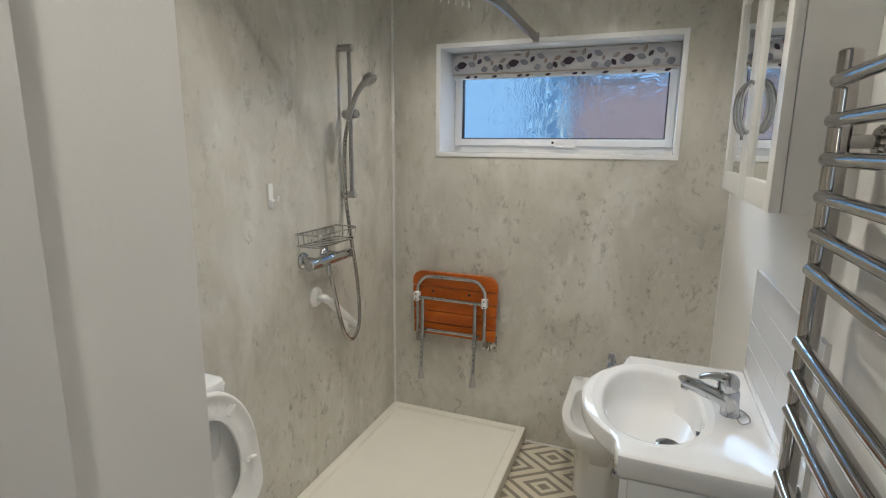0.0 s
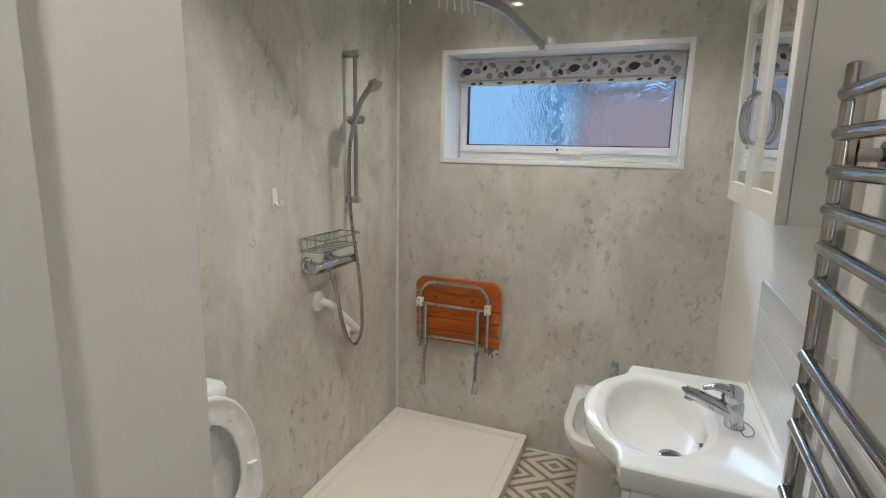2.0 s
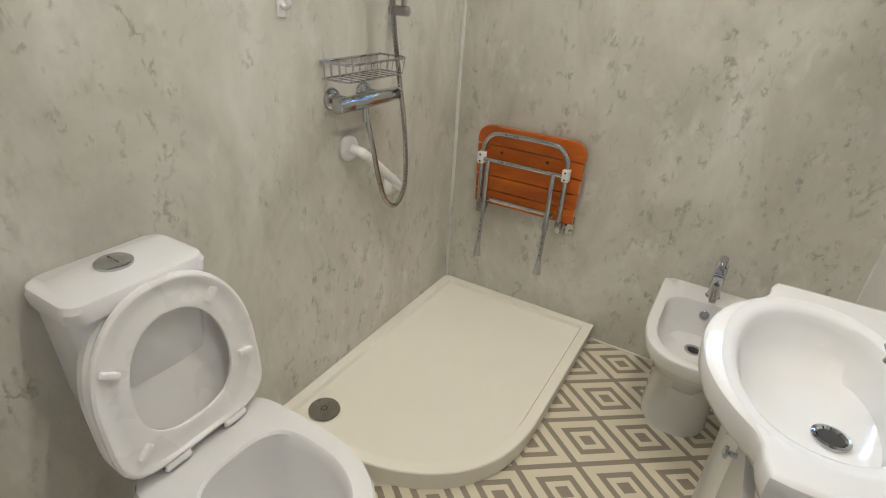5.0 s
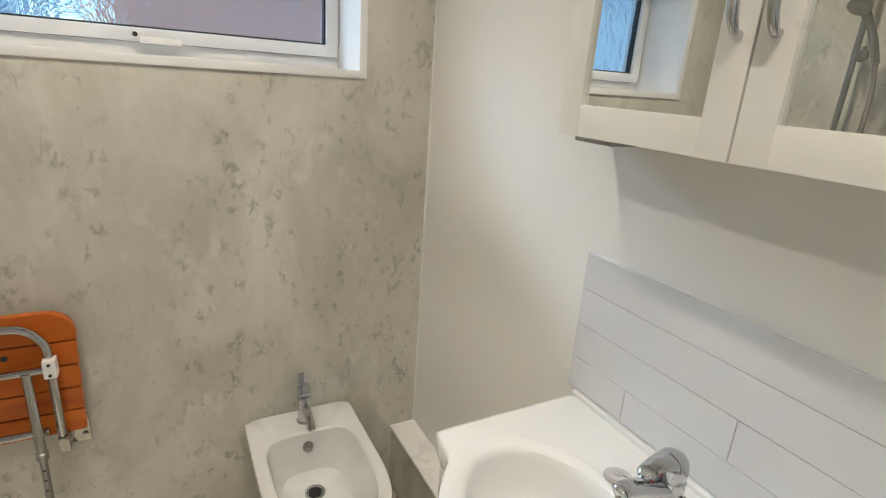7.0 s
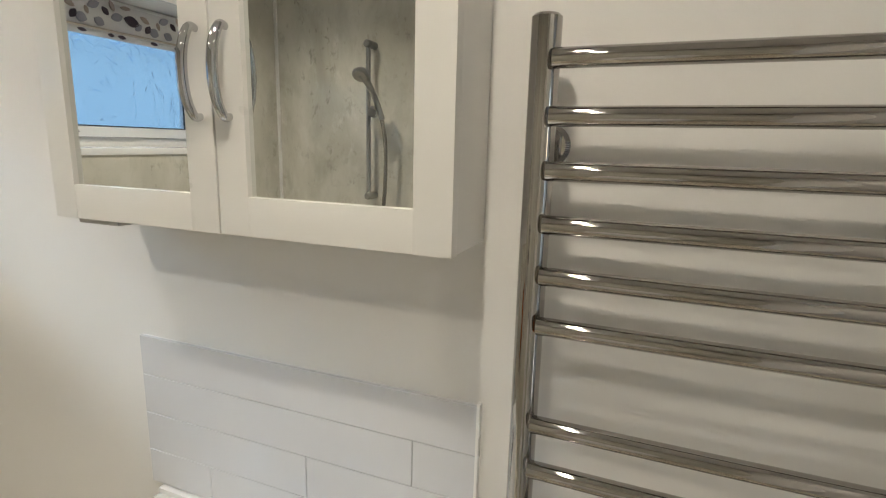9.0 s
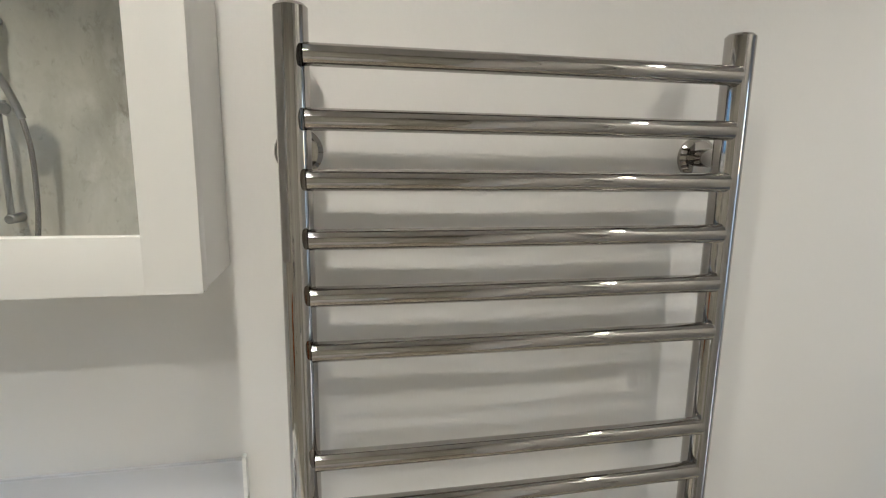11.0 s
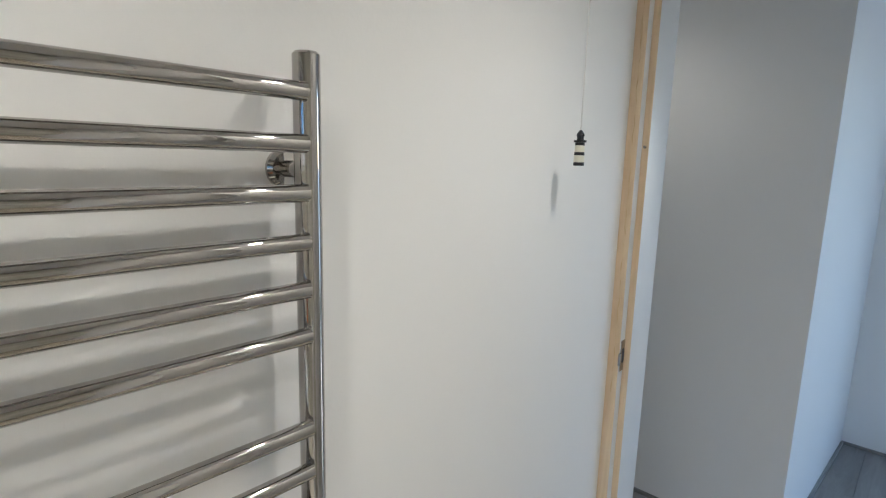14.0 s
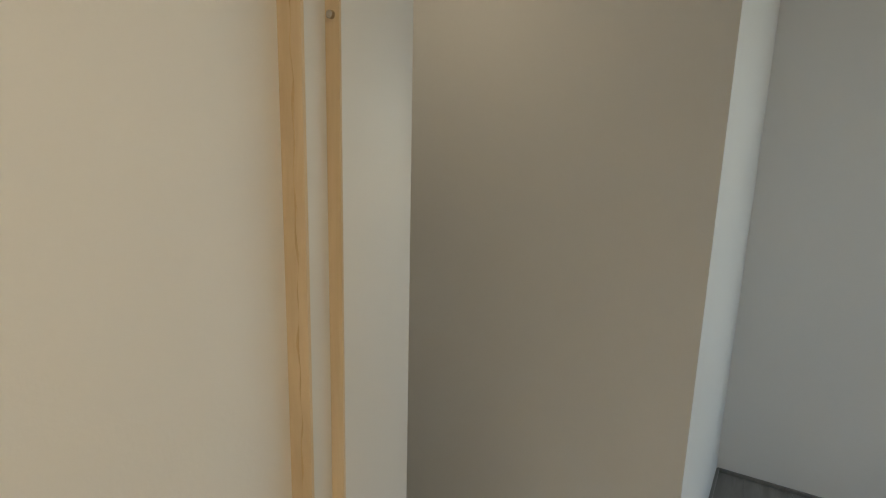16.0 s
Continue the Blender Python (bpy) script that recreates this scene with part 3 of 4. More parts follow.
# house-shaped block added to hide bright sky behind the pane's left half
DIMMERWALL = surface("pale_blue_dimmer", (0.30, 0.43, 0.54), 0.9, vary=0.08, scale=0.6, fine=20, relief=0.3)
house = thing("sky_dimmer_block", (-9.0, 14.0, -0.2), "pale blue block added beyond the yard to dim the left pane", "house")
part("wall", box((-16.0, 12.0, -0.2), (-2.5, 18.0, 4.0)), DIMMERWALL, house)
part("roof", loft([[(-16.4, 11.7, 4.0), (-2.2, 11.7, 4.0), (-2.2, 18.3, 4.0), (-16.4, 18.3, 4.0)], [(-16.4, 14.9, 5.2), (-2.2, 14.9, 5.2), (-2.2, 15.1, 5.2), (-16.4, 15.1, 5.2)]]), FASCIA, house)
hd_ = thing("downlight", (0.75, -1.28, ZC), "round recessed white hall downlight, switched on", "ceiling light", "ceiling downlights")
part("bezel", lathe([(0.026, -0.002), (0.030, -0.006), (0.040, -0.005), (0.043, 0.0), (0.026, 0.0)], (0.75, -1.28, ZC), (0, 0, 1), 32), PLASTIC, hd_)
part("lens", lathe([(0.025, -0.003), (0.025, -0.001)], (0.75, -1.28, ZC), (0, 0, 1), 24), LENS, hd_, "glowing lamp face")

# ---- downlights ----
for sx, sy in SPOTS:
    d = thing("downlight", (sx, sy, ZC), "round recessed white ceiling downlight, switched on", "ceiling light", "ceiling downlights")
    part("bezel", lathe([(0.026, -0.002), (0.030, -0.006), (0.040, -0.005), (0.043, 0.0), (0.026, 0.0)], (sx, sy, ZC), (0, 0, 1), 32), PLASTIC, d)
    part("lens", lathe([(0.025, -0.003), (0.025, -0.001)], (sx, sy, ZC), (0, 0, 1), 24), LENS, d, "glowing lamp face")

# ---- shower tray ----
def tray_outline(inset, z):
    x0, x1, y0, y1 = XL + inset, -0.42 - inset, 1.072 + inset, YB - inset
    r = 0.50 - inset
    out = [(x0, y1), (x0, y0 + 0.0)]
    # long quadrant at the free corner
    cx, cy, rx, ry = x1 - 0.62 + inset, y0 + 0.50 - inset, 0.62 - inset, 0.50 - inset
    for i in range(25):
        t = radians(-90 + 90 * i / 24)
        out.append((cx + rx * abs(math.cos(t)) ** 0.82, cy - ry * abs(math.sin(t)) ** 0.82))
    out.append((x1, y1))
    return [Vector((a, b, z)) for a, b in out]


tray = thing("shower_tray", (-0.8, 1.65, 0), "cream-white low shower tray with one curved corner", "shower tray")
rings = [tray_outline(0.006, 0.0), tray_outline(0.003, 0.066), tray_outline(0.0, 0.068), tray_outline(0.0, 0.074), tray_outline(0.003, 0.078),
         tray_outline(0.036, 0.078), tray_outline(0.040, 0.077), tray_outline(0.046, 0.064), tray_outline(0.054, 0.060)]
part("tray_body", loft(rings), RESIN, tray)
w = part("waste_cover", lathe([(0.052, 0.0), (0.055, 0.004), (0.052, 0.009), (0.02, 0.011), (0.001, 0.011)], (-1.062, 1.200, 0.060), n=36), STEEL, tray, "round polished waste cover")
for i in range(6):
    a = i * math.pi / 3
    part("screw_hole", lathe([(0.003, 0), (0.003, 0.001)], (-1.062 + 0.010 * math.cos(a), 1.2 + 0.010 * math.sin(a), 0.0708), n=8), DARKHOLE, w)

# ---- shower rail, head, hose, mixer ----
RX, RY = -1.13, 1.735
rail = thing("shower_riser_rail", (XL, RY, 1.29), "satin chrome shower riser rail with hand shower", "shower rail")
part("rail_bar", rod((RX, RY, 1.29), (RX, RY, 1.925), 0.0095, 16), SATIN, rail)
for z in (1.91, 1.30):
    part("rail_bracket", rod((XL, RY - 0.004, z), (RX + 0.022, RY - 0.004, z), 0.0155, 20, bevel=0.004), SATIN, rail, "cylindrical wall bracket")
part("slider", rod((RX - 0.022, RY - 0.012, 1.64), (RX + 0.062, RY - 0.050, 1.64), 0.018, 20, bevel=0.003), SATIN, rail, "sliding hand shower holder")
part("slider_knob", rod((RX + 0.005, RY - 0.02, 1.655), (RX + 0.005, RY - 0.02, 1.668), 0.008, 12, bevel=0.002), SATIN, rail)
hd = thing("hand_shower", (RX + 0.03, RY - 0.06, 1.62), "satin chrome hand shower resting in its holder", "hand shower")
hp0 = [Vector((RX + 0.040, RY - 0.085, 1.612)), Vector((RX + 0.050, RY - 0.072, 1.665)), Vector((RX + 0.066, RY - 0.056, 1.718)), Vector((RX + 0.090, RY - 0.040, 1.760)), Vector((RX + 0.114, RY - 0.030, 1.782))]
part("handle", tube(smooth_path(hp0, 6), lambda k: 0.0115 + 0.006 * max(0, k - 0.5) * 2, 16), SATIN, hd)
ax = Vector((0.62, -0.05, -0.78)).normalized()
o = Vector((RX + 0.110, RY - 0.031, 1.780))
part("spray_head", lathe([(0.012, -0.020), (0.026, -0.012), (0.033, 0.0), (0.034, 0.010), (0.030, 0.014)], o, ax, 28), SATIN, hd)
part("spray_face", lathe([(0.028, 0.0142), (0.026, 0.0165), (0.001, 0.0165)], o, ax, 24), GREYPLASTIC, hd, "grey nozzle face")
hose = thing("shower_hose", (RX, 1.64, 0.655), "ribbed chrome shower hose hanging in a loop", "shower hose")
pts = [(RX + 0.040, RY - 0.085, 1.612), (RX + 0.024, RY - 0.092, 1.50), (RX + 0.018, RY - 0.084, 1.30), (RX + 0.025, RY - 0.060, 1.12), (RX + 0.034, RY - 0.035, 0.95),
       (RX + 0.046, RY - 0.038, 0.80), (RX + 0.048, RY - 0.052, 0.715), (RX + 0.048, RY - 0.103, 0.676), (RX + 0.048, RY - 0.160, 0.715), (RX + 0.046, RY - 0.196, 0.80), (RX + 0.030, RY - 0.210, 0.92), (RX + 0.010, RY - 0.215, 1.02)]
sp_ = smooth_path(pts, 30)
part("hose_tube", tube(sp_, lambda k: 0.0082 + 0.0003 * math.sin(k * 1500), 10), STEEL, hose)
part("hose_nut", rod((RX + 0.010, RY - 0.215, 0.985), (RX + 0.010, RY - 0.215, 1.02), 0.0105, 12, bevel=0.002), CHROME, hose)

MX = XL + 0.06
mixer = thing("shower_mixer", (MX, 1.54, 1.06), "chrome thermostatic bar shower mixer valve", "shower mixer")
part("mixer_body", lathe([(0.018, 0.0), (0.0225, 0.004), (0.0235, 0.06), (0.0232, 0.0615), (0.0235, 0.063), (0.0235, 0.245), (0.0232, 0.2465), (0.0225, 0.248), (0.0215, 0.305), (0.018, 0.31)], (MX, 1.385, 1.052), (0, 1, 0), 28), CHROME, mixer)
for y in (1.43, 1.58):
    part("wall_flange", lathe([(0.034, 0.0), (0.034, 0.006), (0.029, 0.014), (0.018, 0.02), (0.016, 0.06)], (XL, y, 1.060), (1, 0, 0), 28), CHROME, mixer)
part("temperature_lever", rod((MX + 0.015, 1.668, 1.075), (MX + 0.026, 1.685, 1.066), 0.004, 10, bevel=0.001), CHROME, mixer)
part("outlet", rod((MX, 1.520, 1.00), (MX, 1.520, 1.038), 0.011, 14, bevel=0.002), CHROME, mixer)

basket = thing("wire_basket", (XL + 0.06, 1.55, 1.10), "chrome wire soap basket fixed above the mixer", "basket")
Y0, Y1, X0, X1, ZT, ZB = 1.385, 1.665, XL + 0.006, XL + 0.115, 1.172, 1.124
def loop(x0, x1, y0, y1, z):
    return [(x0, y0, z), (x1 - 0.02, y0, z), (x1 - 0.006, y0 + 0.006, z), (x1, y0 + 0.02, z), (x1, y1 - 0.02, z), (x1 - 0.006, y1 - 0.006, z), (x1 - 0.02, y1, z), (x0, y1, z), (x0, y0, z)]
part("top_rim", tube(loop(X0, X1, Y0, Y1, ZT), 0.0035, 8), CHROME, basket)
part("bottom_rim", tube(loop(X0, X1 - 0.008, Y0 + 0.006, Y1 - 0.006, ZB), 0.0025, 8), CHROME, basket)
for i in range(9):
    y = Y0 + 0.014 + (Y1 - Y0 - 0.028) * i / 8
    part("wire", tube([(X0, y, ZT), (X0 + 0.002, y, ZB), (X1 - 0.010, y, ZB), (X1, y, ZT)], 0.0018, 6), CHROME, basket)
for x in (X0 + 0.035, X0 + 0.07):
    for y, s in ((Y0, 1), (Y1, -1)):
        part("wire", tube([(x, y, ZT), (x, y + s * 0.006, ZB)], 0.0018, 6), CHROME, basket)

grab = thing("grab_rail", (XL, 1.61, 0.80), "white plastic angled grab rail with round flanges", "grab rail")
g0, g1 = Vector((XL, 1.500, 0.893)), Vector((XL, 1.735, 0.700))
for g in (g0, g1):
    part("flange", lathe([(0.042, 0.0), (0.042, 0.009), (0.034, 0.017), (0.019, 0.021)], g, (1, 0, 0), 28), PLASTIC, grab)
ux = Vector((1, 0, 0))
gd = (g1 - g0).normalized()
part("bar", tube(smooth_path([g0 + ux * 0.008, g0 + ux * 0.038 + gd * 0.004, g0 + ux * 0.055 + gd * 0.035, g1 + ux * 0.055 - gd * 0.035, g1 + ux * 0.038 - gd * 0.004, g1 + ux * 0.008], 8), 0.0165, 18), PLASTIC, grab)

hook = thing("wall_hook", (XL, 1.256, 1.29), "small white adhesive wall hook", "hook")
part("backplate", plate(rounded_rect(1.243, 1.288, 1.268, 1.375, 0.004), XL, XL + 0.006, 'x'), PLASTIC, hook)
part("peg", tube(smooth_path([(XL + 0.004, 1.256, 1.322), (XL + 0.020, 1.256, 1.312), (XL + 0.032, 1.256, 1.318), (XL + 0.035, 1.256, 1.332)], 5), 0.006, 10), PLASTIC, hook)

# ---- curved curtain track ----
track = thing("curtain_track", (-0.7, 1.5, 1.99), "curved satin aluminium shower curtain track with hooks", "curtain track")
path = [Vector((XL, 1.10, 2.0)), Vector((XL + 0.10, 1.10, 2.0)), Vector((-0.98, 1.10, 2.0))]
for i in range(1, 25):
    a = radians(-90 + 90 * i / 24)
    path.append(Vector((-0.98 + 0.53 * math.cos(a), 1.64 + 0.54 * math.sin(a), 2.0)))
path += [Vector((-0.45, 1.9, 2.0)), Vector((-0.45, YB, 2.0))]
rings = []
for i, p in enumerate(path):
    d = (path[min(i + 1, len(path) - 1)] - path[max(i - 1, 0)]).normalized()
    sd = Vector((d.y, -d.x, 0))
    rings.append([p + sd * a + Vector((0, 0, b)) for a, b in ((-0.006, -0.018), (0.006, -0.018), (0.009, -0.012), (0.009, 0.014), (0.005, 0.018), (-0.005, 0.018), (-0.009, 0.014), (-0.009, -0.012))])
part("track_rail", loft(rings), SATIN, track)
part("wall_socket", box((XL, 1.086, 1.978), (XL + 0.012, 1.114, 2.022), 0.003), SATIN, track)
part("wall_socket", box((-0.464, YB - 0.012, 1.978), (-0.436, YB, 2.022), 0.003), SATIN, track)
for i, a0 in enumerate([-58, -54, -50, -40, -37, -34, -31, -28, -25]):
    a = radians(a0)
    p = Vector((-0.98 + 0.53 * math.cos(a), 1.64 + 0.54 * math.sin(a), 1.983))
    part("glider_hook", tube(smooth_path([p, p + Vector((0.002, 0, -0.018)), p + Vector((0.004, 0.003, -0.034)), p + Vector((0.000, 0.011, -0.040)), p + Vector((0, 0.013, -0.026))], 4), 0.0022, 6), PLASTIC, track)

# ---- folded shower seat ----
seat = thing("shower_stool", (-0.81, YB, 0.50), "folded wall shower seat with orange slats and chrome frame", "shower seat")
SX0, SX1 = -1.040, -0.578
cuts = [0.535, 0.600, 0.665, 0.730, 0.797, 0.878]
SY = 2.186
for k in range(5):
    z0, z1 = cuts[k] + 0.0025, cuts[k + 1] - 0.0025
    top = k == 4
    ol = rounded_rect(SX0 + 0.004 * (4 - k) * 0.5, z0, SX1 - 0.004 * (4 - k) * 0.5, z1, 0.004, r_top=0.055 if top else 0.004)
    part("slat", plate(ol, SY - 0.012, SY + 0.012, 'y', 0.003), ORANGE, seat)
for x in (SX0 + 0.115, SX0 + 0.315):
    part("slat_bolt", lathe([(0.007, 0), (0.007, 0.0015), (0.001, 0.003)], (x, SY - 0.012, 0.772), (0, -1, 0), 12), DARKHOLE, seat, "dark bolt head")
for x in (-0.955, -0.665):
    part("batten", box((x - 0.014, SY + 0.012, 0.545), (x + 0.014, SY + 0.024, 0.862), 0.002), ORANGE, seat)
FYS = 2.155
u = [(-1.0, FYS, 0.535), (-1.0, FYS, 0.70), (-1.0, FYS, 0.775), (-0.992, FYS, 0.812), (-0.967, FYS, 0.842), (-0.93, FYS, 0.853), (-0.82, FYS, 0.855), (-0.706, FYS, 0.853), (-0.669, FYS, 0.842), (-0.644, FYS, 0.812), (-0.636, FYS, 0.775), (-0.636, FYS, 0.70), (-0.636, FYS, 0.535)]
part("seat_tube", tube(smooth_path(u, 4), 0.0105, 14), CHROME, seat, "bent chrome frame tube")
part("cross_bar", rod((-1.0, FYS - 0.012, 0.742), (-0.636, FYS - 0.012, 0.742), 0.0095, 14), CHROME, seat)
part("cross_bar", rod((-0.972, FYS - 0.006, 0.568), (-0.660, FYS - 0.006, 0.568), 0.0095, 14), CHROME, seat)
for x in (-1.002, -0.634):
    c = part("hinge_clip", box((x - 0.014, FYS - 0.026, 0.722), (x + 0.014, FYS + 0.010, 0.770), 0.006), PLASTIC, seat, "white plastic hinge clip")
    for z in (0.732, 0.760):
        part("rivet", lathe([(0.004, 0), (0.004, 0.002), (0.001, 0.003)], (x, FYS - 0.026, z), (0, -1, 0), 10), DARKHOLE, c)
for x in (-0.958, -0.674):
    top, mid, low = Vector((x - 0.008, 2.138, 0.742)), Vector((x - 0.002, 2.118, 0.52)), Vector((x, 2.095, 0.340))
    leg = part("leg", rod(top, mid, 0.0105, 14), CHROME, seat)
    part("collar", rod(mid + Vector((0, 0, 0.012)), mid - Vector((0, 0, 0.012)), 0.0135, 14, bevel=0.003), SATIN, leg)
    part("leg_extension", rod(mid, low, 0.0085, 14), SATIN, leg)
    part("foot_sleeve", rod(low + (mid - low) * 0.22, low + (mid - low) * 0.07, 0.0105, 14, bevel=0.002), GREYPLASTIC, leg)
    part("rubber_foot", lathe([(0.011, 0.020), (0.012, 0.012), (0.017, -0.020), (0.016, -0.024), (0.002, -0.024)], low, (0, 0, 1), 18), GREYPLASTIC, leg, "flared grey rubber foot")
    for i in range(4):
        p = mid + (low - mid) * (0.2 + 0.15 * i)
        part("adjuster_hole", lathe([(0.003, 0), (0.003, 0.0012)], p + Vector((0, -0.0084, 0)), (0, -1, 0), 8), DARKHOLE, leg)
for x, s in ((-1.018, -1), (-0.612, 1)):
    b = part("wall_bracket", box((x - 0.024, YB - 0.006, 0.468), (x + 0.024, YB, 0.552), 0.003), STEEL, seat, "steel wall bracket")
    part("bracket_arm", box((x - s * 0.022 - 0.012, FYS - 0.012, 0.500), (x - s * 0.022 + 0.012, YB - 0.006, 0.545), 0.005), STEEL, b)
    part("bolt", lathe([(0.007, 0), (0.007, 0.005), (0.001, 0.006)], (x + s * 0.012, YB - 0.006, 0.488), (0, -1, 0), 10), STEEL, b)

# ---- bidet ----
BX = -0.026
bidet = thing("bidet", (BX, 1.95, 0), "white ceramic floor-standing bidet with single tap", "bidet")
CY = 1.93
bk = YB - 0.002 - CY
rings = [dring(BX, 2.02, 0.0, 0.120, 0.185, 0.205, 5, pf=2.4), dring(BX, 2.02, 0.06, 0.116, 0.180, 0.205, 5, pf=2.4), dring(BX, 2.015, 0.20, 0.118, 0.19, 0.21, 5, pf=2.4),
         dring(BX, 1.96, 0.30, 0.140, 0.230, 0.265, 6, pf=2.4), dring(BX, CY, 0.355, 0.163, 0.246, bk, 10, pf=2.5), dring(BX, CY, 0.372, 0.168, 0.256, bk, 20, pf=2.55),
         dring(BX, CY, 0.400, 0.1705, 0.260, bk, 40, pf=2.6), dring(BX, CY, 0.408, 0.169, 0.258, bk - 0.001, 40, pf=2.6), dring(BX, CY, 0.411, 0.165, 0.254, bk - 0.004, 40, pf=2.6),
         dring(BX, CY - 0.015, 0.411, 0.138, 0.207, 0.192, 5.5, pf=2.6), dring(BX, CY - 0.015, 0.407, 0.133, 0.201, 0.187, 5.5, pf=2.6), dring(BX, CY - 0.01, 0.37, 0.126, 0.188, 0.178, 5, pf=2.6),
         dring(BX, CY + 0.005, 0.32, 0.116, 0.172, 0.160, 4.5, pf=2.5), dring(BX, CY + 0.03, 0.278, 0.094, 0.135, 0.125, 3.6, pf=2.4), dring(BX, CY + 0.06, 0.260, 0.06, 0.08, 0.07, 2.6), dring(BX, CY + 0.08, 0.255, 0.02, 0.02, 0.02, 2)]
part("bowl", loft(rings), CERAMIC, bidet)
part("drain", lathe([(0.031, 0.0), (0.031, 0.004), (0.024, 0.005), (0.021, 0.001), (0.001, 0.001)], (BX, CY + 0.08, 0.257), n=28), CHROME, bidet, "chrome drain ring")
part("drain_plug", lathe([(0.019, 0.0), (0.019, 0.006), (0.001, 0.008)], (BX, CY + 0.08, 0.255), n=24), RUBBER, bidet)
part("overflow", lathe([(0.017, 0.0), (0.017, 0.004), (0.012, 0.005), (0.011, 0.002), (0.001, 0.002)], (BX, CY + 0.162, 0.365), (0, -0.92, 0.4), 24), CHROME, bidet, "chrome overflow ring")
part("fixing_cap", lathe([(0.008, 0), (0.007, 0.005), (0.001, 0.006)], (BX - 0.118, 1.97, 0.05), (-1, 0, 0), 12), CHROME, bidet)
bt = thing("bidet_tap", (BX + 0.008, 2.165, 0.410), "small chrome bidet mixer tap", "tap")
o = Vector((BX + 0.008, 2.165, 0.410))
part("tap_base", lathe([(0.026, 0), (0.026, 0.004), (0.022, 0.008), (0.020, 0.055), (0.021, 0.085), (0.017, 0.09)], o, (0, 0, 1), 26), CHROME, bt)
part("spout", tube(smooth_path([o + Vector((0, -0.005, 0.055)), o + Vector((0, -0.045, 0.050)), o + Vector((0, -0.085, 0.030))], 6), 0.013, 16), CHROME, bt)
part("aerator", lathe([(0.0115, 0), (0.0115, 0.012), (0.009, 0.013)], o + Vector((0, -0.084, 0.034)), (0, -0.75, -0.6), 16), STEEL, bt)
part("lever", loft([[o + Vector((a * w, y, z + b)) for a, b in ((-1, -0.006), (1, -0.006), (1, 0.005), (0.5, 0.008), (-0.5, 0.008), (-1, 0.005))]
                    for y, z, w in ((-0.006, 0.088, 0.019), (-0.002, 0.104, 0.021), (0.010, 0.130, 0.018), (0.026, 0.152, 0.013))]), CHROME, bt)

# ---- toilet ----
TY = 0.715
toilet = thing("toilet", (-0.95, TY, 0), "white close-coupled toilet with the seat raised", "toilet")
R90 = radians(90)
def tr(cx, z, half, front, back, power=6, pf=2.2):
    return dring(cx, TY, z, half, front, back, power, turn=R90, pf=pf)
C = -0.78
rings = [tr(C - 0.06, 0.0, 0.115, 0.17, 0.22, 5), tr(C - 0.06, 0.05, 0.110, 0.165, 0.22, 5), tr(C - 0.05, 0.20, 0.115, 0.19, 0.22, 5), tr(C - 0.02, 0.31, 0.150, 0.235, 0.22, 5),
         tr(C, 0.385, 0.178, 0.262, 0.225, 6), tr(C, 0.41, 0.181, 0.267, 0.228, 6), tr(C, 0.420, 0.176, 0.262, 0.225, 6),
         tr(C + 0.02, 0.421, 0.132, 0.198, 0.120, 3), tr(C + 0.02, 0.415, 0.126, 0.192, 0.114, 3), tr(C + 0.02, 0.385, 0.120, 0.182, 0.110, 3), tr(C + 0.02, 0.30, 0.105, 0.15, 0.10, 2.5),
         tr(C + 0.0, 0.22, 0.07, 0.10, 0.07, 2.2), tr(C - 0.01, 0.19, 0.05, 0.07, 0.05, 2)]
part("pan", loft(rings), CERAMIC, toilet)
TC = TY - 0.028
cis = thing("cistern", (-1.10, TC, 0.40), "white ceramic toilet cistern with chrome flush button", "cistern")
def rr(x0, x1, hy, z, r):
    return [Vector((a, b, z)) for a, b in rounded_rect(x0, TC - hy, x1, TC + hy, r)]
XW = XL + 0.002
part("tank", loft([rr(XW, -1.035, 0.115, 0.42, 0.03), rr(XW, -1.022, 0.125, 0.60, 0.03), rr(XW, -1.018, 0.132, 0.806, 0.03)]), CERAMIC, cis)
part("lid", loft([rr(XW, -1.012, 0.136, 0.808, 0.035), rr(XW, -1.004, 0.143, 0.814, 0.035), rr(XW, -1.002, 0.145, 0.838, 0.035), rr(XW + 0.002, -1.008, 0.140, 0.850, 0.034), rr(XW + 0.006, -1.020, 0.130, 0.854, 0.03)]), CERAMIC, cis)
b = part("flush_button", lathe([(0.036, 0.0), (0.036, 0.006), (0.031, 0.010), (0.001, 0.012)], (-1.105, TC, 0.853), n=36), CHROME, cis, "chrome dual flush button")
part("button_split", box((-1.125, TC - 0.0008, 0.8625), (-1.085, TC + 0.0008, 0.8648)), DARKHOLE, b)
# raised lid and seat: rings laid upright, leaning on the cistern
lean = radians(97)
hinge_p = Vector((-0.962, TY - 0.008, 0.440))
def upright(bm, off=0.0):
    # local: x across, y along (towards the front), z thickness
    e1, e2 = Vector((0, 1, 0)), Vector((math.cos(lean), 0, math.sin(lean)))
    e3 = e1.cross(e2)
    if e3.x < 0:
        e3 = -e3
    m = Matrix(((e1.x, e2.x, e3.x, hinge_p.x), (e1.y, e2.y, e3.y, hinge_p.y), (e1.z, e2.z, e3.z, hinge_p.z), (0, 0, 0, 1)))
    bmesh.ops.transform(bm, matrix=m, verts=bm.verts)
    return bm
def sring(half, front, back, z, cy=0.175, p=5):
    out = []
    for v in dring(0, 0, z, half, front, back, p, pf=2.15):
        out.append(Vector((v.x, cy - v.y, z)))
    return out
